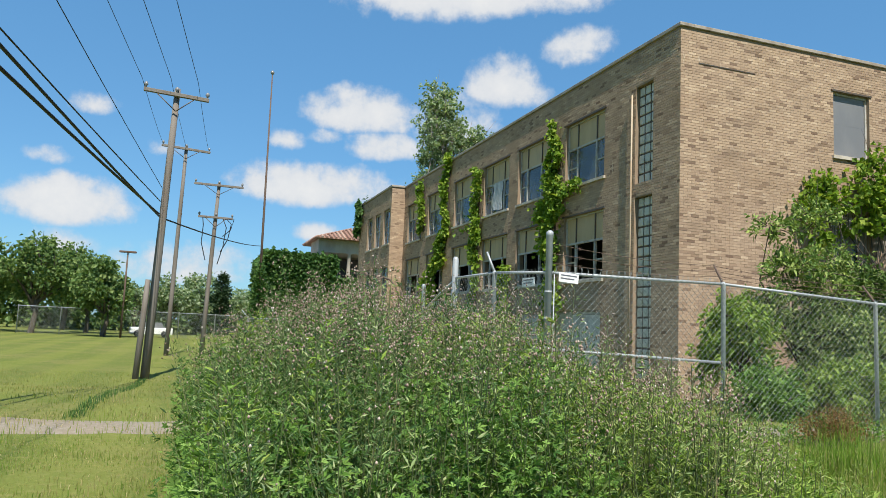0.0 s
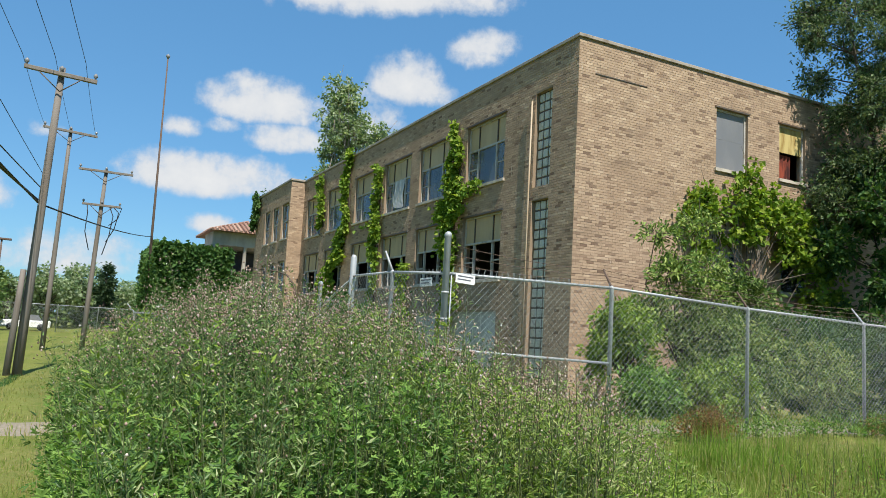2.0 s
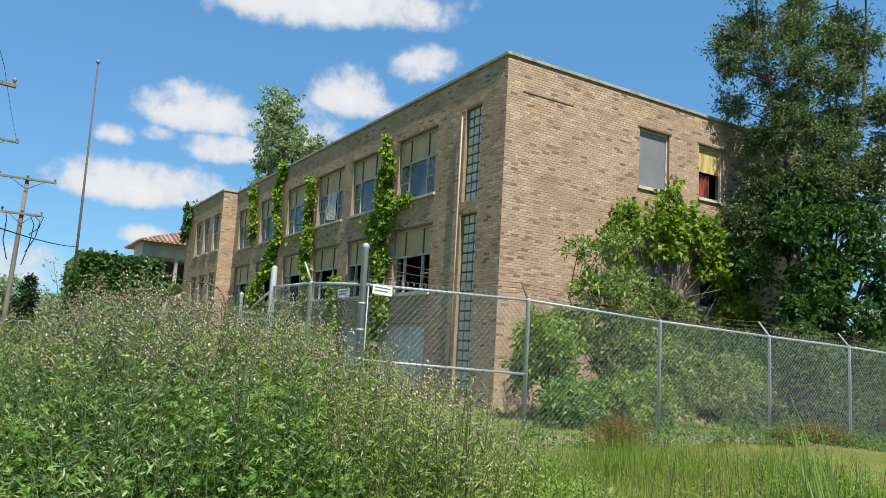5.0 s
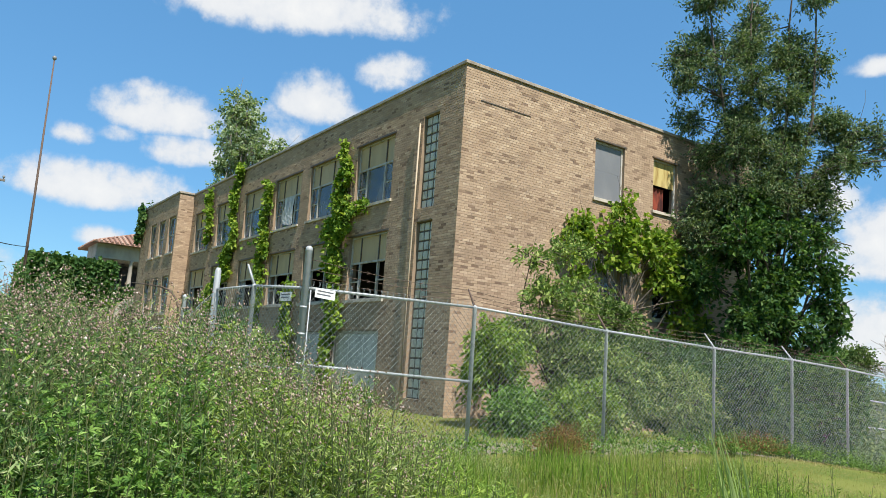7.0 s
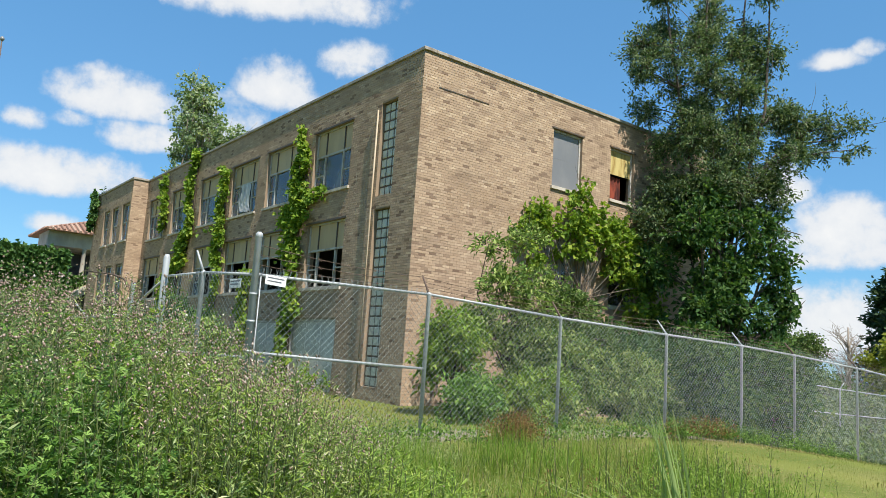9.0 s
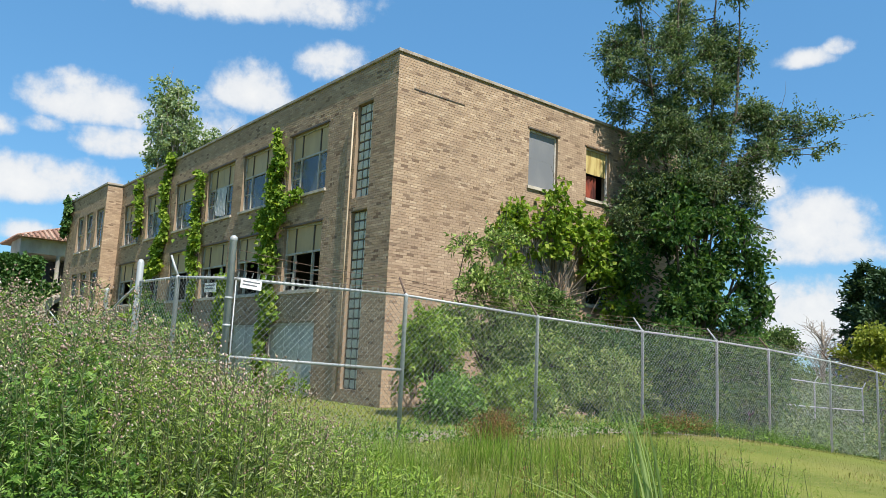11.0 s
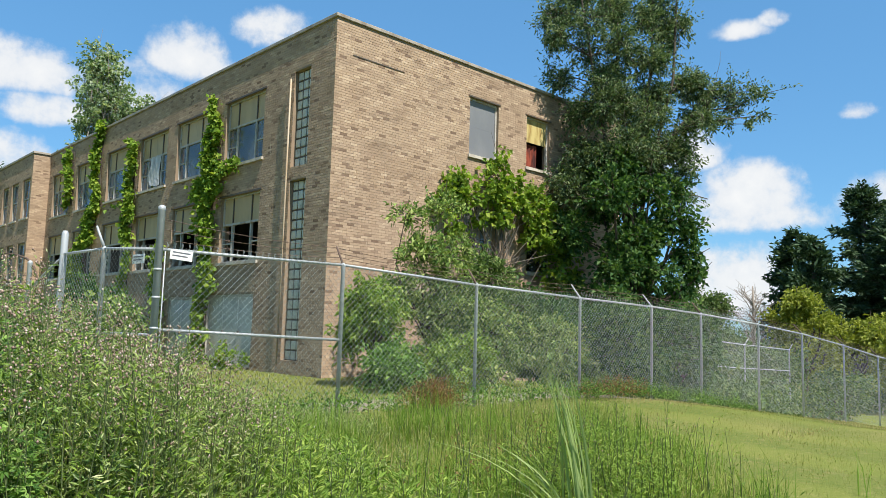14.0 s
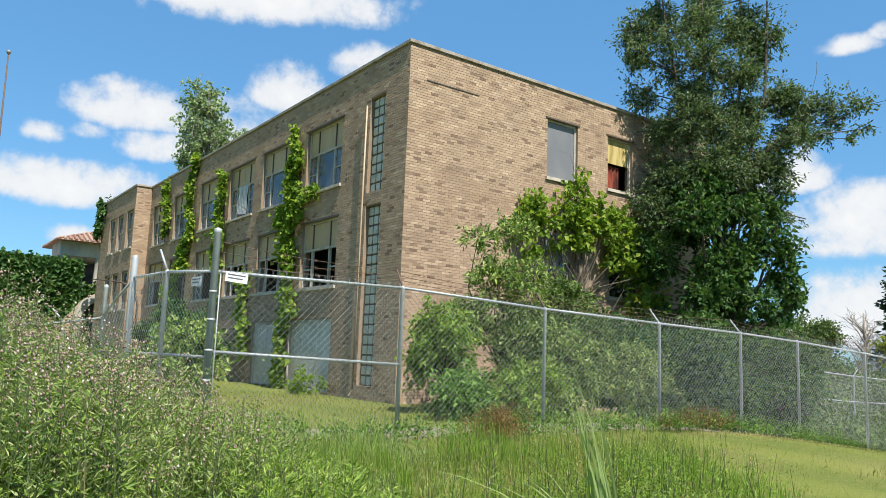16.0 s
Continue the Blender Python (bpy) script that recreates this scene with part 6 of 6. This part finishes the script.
grass("rut_grass", 5200, -13.3, -12.4, -4.2, 9.3, 0.04, 0.13, 0.012, m_ivy, "line of longer dark grass across the lawn", lambda x, y: np.abs(x + 12.98 - 0.026 * (y + 3.0)) < 0.12)

grass("dry_grass", 9000, -3.0, 15.0, -11.5, -7.6, 0.03, 0.08, 0.011, m_straw, "straw-coloured mown patches on the lawn", lambda x, y: (x > -4.6 + (y + 12.8) * 0.95) & (np.sin(x * 0.8 + y) + np.sin(y * 1.9 - x * 0.5) > 0.2))
grass("path_grass", 2600, -24.0, -11.2, -6.2, -3.9, 0.04, 0.16, 0.010, m_straw, "dry tufts growing through the walk", lambda x, y: np.sin(x * 3.1) + np.sin(y * 4.3 + x) > 0.3)

grass("dry_grass", 7000, -22.0, -11.4, -11.5, -6.2, 0.02, 0.07, 0.008, m_straw, "straw-coloured mown patches before the walk", lambda x, y: np.sin(x * 1.3 + y) + np.sin(y * 2.1 - x * 0.7) + 0.35 * (y + 9.0) > 0.3)

grass("lawn_tuft", 15000, -16.0, -11.3, -12.8, -6.4, 0.03, 0.10, 0.006, m_grassblade, "uneven green tufts in the mown lawn", lambda x, y: np.sin(x * 2.7 + np.sin(y * 2.0)) + np.sin(y * 3.9) > -0.6)

# pale flowering stems above the rank grass
grass("grass_stems", 1500, -9.0, -2.0, -13.8, -7.6, 0.45, 0.8, 0.004, m_stalk, "thin pale grass stems above the rank grass", lambda x, y: x < -4.3 + (y + 12.8) * 0.95, 0.2)

# reeds in the ditch
RX, RY = -7.0, -13.15
reeds = empty("cattail", RX, RY, -0.15, label="clump of long arching cattail leaves", category="reeds")
for k in range(24):
    upright = k < 12
    a = r3.normal(2.6, 0.5)
    bend = abs(r3.normal(0.16, 0.08)) if upright else r3.uniform(0.4, 0.85)
    L, w = (r3.uniform(1.15, 1.6), r3.uniform(0.008, 0.013)) if upright else (r3.uniform(0.85, 1.25), r3.uniform(0.007, 0.011))
    bx, by = RX + r3.normal(0, 0.05), RY + r3.normal(0, 0.05)
    out = np.array([math.cos(a), math.sin(a)])
    tau = a + math.pi / 2 + r3.choice([-1.0, 1.0]) * r3.uniform(0.3, 1.0)
    sd = np.array([math.cos(tau), math.sin(tau), 0])
    rows = []
    for t_ in np.linspace(0, 1, 9):
        o = out * L * bend * t_ ** 2
        p = np.array([bx + o[0], by + o[1], -0.2 + L * (t_ - 0.4 * bend * t_ ** 2.5)])
        wd = w * (1 - t_ ** 3) + 0.001
        rows += [p - sd * wd, p + np.array([*(out * 0.004), 0.0]), p + sd * wd]
    f = [(i * 3 + j, i * 3 + j + 1, i * 3 + 4 + j, i * 3 + 3 + j) for i in range(8) for j in (0, 1)]
    arrays("leaf", np.array(rows), np.array(f), m_reed, reeds)


# ---- bricks, last ----
def brick_courses(u0, u1, z0, z1, openings, rnd, bl=0.24, bh=0.073, joint=0.009):
    """Brick rectangles (u0, u1, z0, z1) in running bond, cut at the openings."""
    out = []
    rows = int((z1 - z0) / bh)
    for j in range(rows):
        za, zb = z0 + j * bh, z0 + (j + 1) * bh - joint
        zc = (za + zb) / 2
        spans, gaps = [(u0, u1)], sorted((o[0], o[1]) for o in openings if o[2] - 0.02 < zc < o[3] + 0.02)
        for a, b in gaps:
            spans = [s for p, q in spans for s in ((p, min(q, a)), (max(p, b), q)) if s[1] - s[0] > 0.03]
        for p, q in spans:
            u = p - (j % 2) * bl / 2
            while u < q:
                a, b = max(u, p), min(u + bl - joint, q)
                if b - a > 0.03:
                    out.append((a, b, za, zb))
                u += bl
    return np.array(out)


def brick_mesh(rects, place, proud, rnd):
    n = len(rects)
    pr = proud * rnd.uniform(0.55, 1.25, n)
    tilt = rnd.normal(0, 0.0003, n)
    V = np.empty((n, 8, 3))
    for c, (iu, iz) in enumerate(((0, 2), (1, 2), (1, 3), (0, 3))):
        u, z = rects[:, iu], rects[:, iz]
        ins = 0.0006
        uu = u + (ins if iu == 0 else -ins)
        zz = z + (ins if iz == 2 else -ins)
        V[:, c] = np.stack(place(u, np.full(n, 0.0), z), -1)
        V[:, c + 4] = np.stack(place(uu, -(pr + tilt * (1 if iu else -1)), zz), -1)
    b = (np.arange(n) * 8)[:, None]
    F = np.concatenate([b + np.array([q]) for q in ((4, 5, 6, 7), (0, 1, 5, 4), (1, 2, 6, 5), (2, 3, 7, 6), (3, 0, 4, 7))])
    return V.reshape(-1, 3), F


def np_place(kind):
    if kind == "left":
        return lambda u, d, z: (d, u, z)
    if kind == "right":
        return lambda u, d, z: (u, d, z)
    if kind == "tower":
        return lambda u, d, z: (-0.8 + d, u, z)
    return lambda u, d, z: (u, LONG + d, z)


rb = np.random.default_rng(3)
for kind, parent, u0, u1, opens in (("left", wall_left, 0.0, LONG, LEFT_OPEN), ("right", wall_right, 0.0, DEPTH, RIGHT_OPEN), ("tower", wall_tower, LONG, 33.0, TOWER_OPEN), ("end", wall_tend, -0.8, 0.0, [])):
    R = brick_courses(u0, u1, -0.3, H - 0.01, opens, rb)
    if kind == "right":
        near = (R[:, 0] < 2.2) & (R[:, 2] > 6.3) & (R[:, 2] < 8.9)
        single, R = R[near][:300], np.vstack([R[~near], R[near][300:]])
        V, F = brick_mesh(np.array([[-0.1195, 0.1195, -0.032, 0.032]]), np_place("right"), 0.005, rb)
        me = bpy.data.meshes.new("brick")
        me.from_pydata(V.tolist(), [], F.tolist())
        me.materials.append(m_brick_piece)
        for a, b, za, zb in single:
            o = new("brick", me)
            o.parent = parent
            o.location = ((a + b) / 2, rb.uniform(-0.0008, 0.0004), (za + zb) / 2)
            o.scale = ((b - a) / 0.239, 1, 1)
    V, F = brick_mesh(R, np_place(kind), 0.005, rb)
    ob = arrays("brickwork", V, F, m_brick, parent)
    ob["kind"] = "stuff"
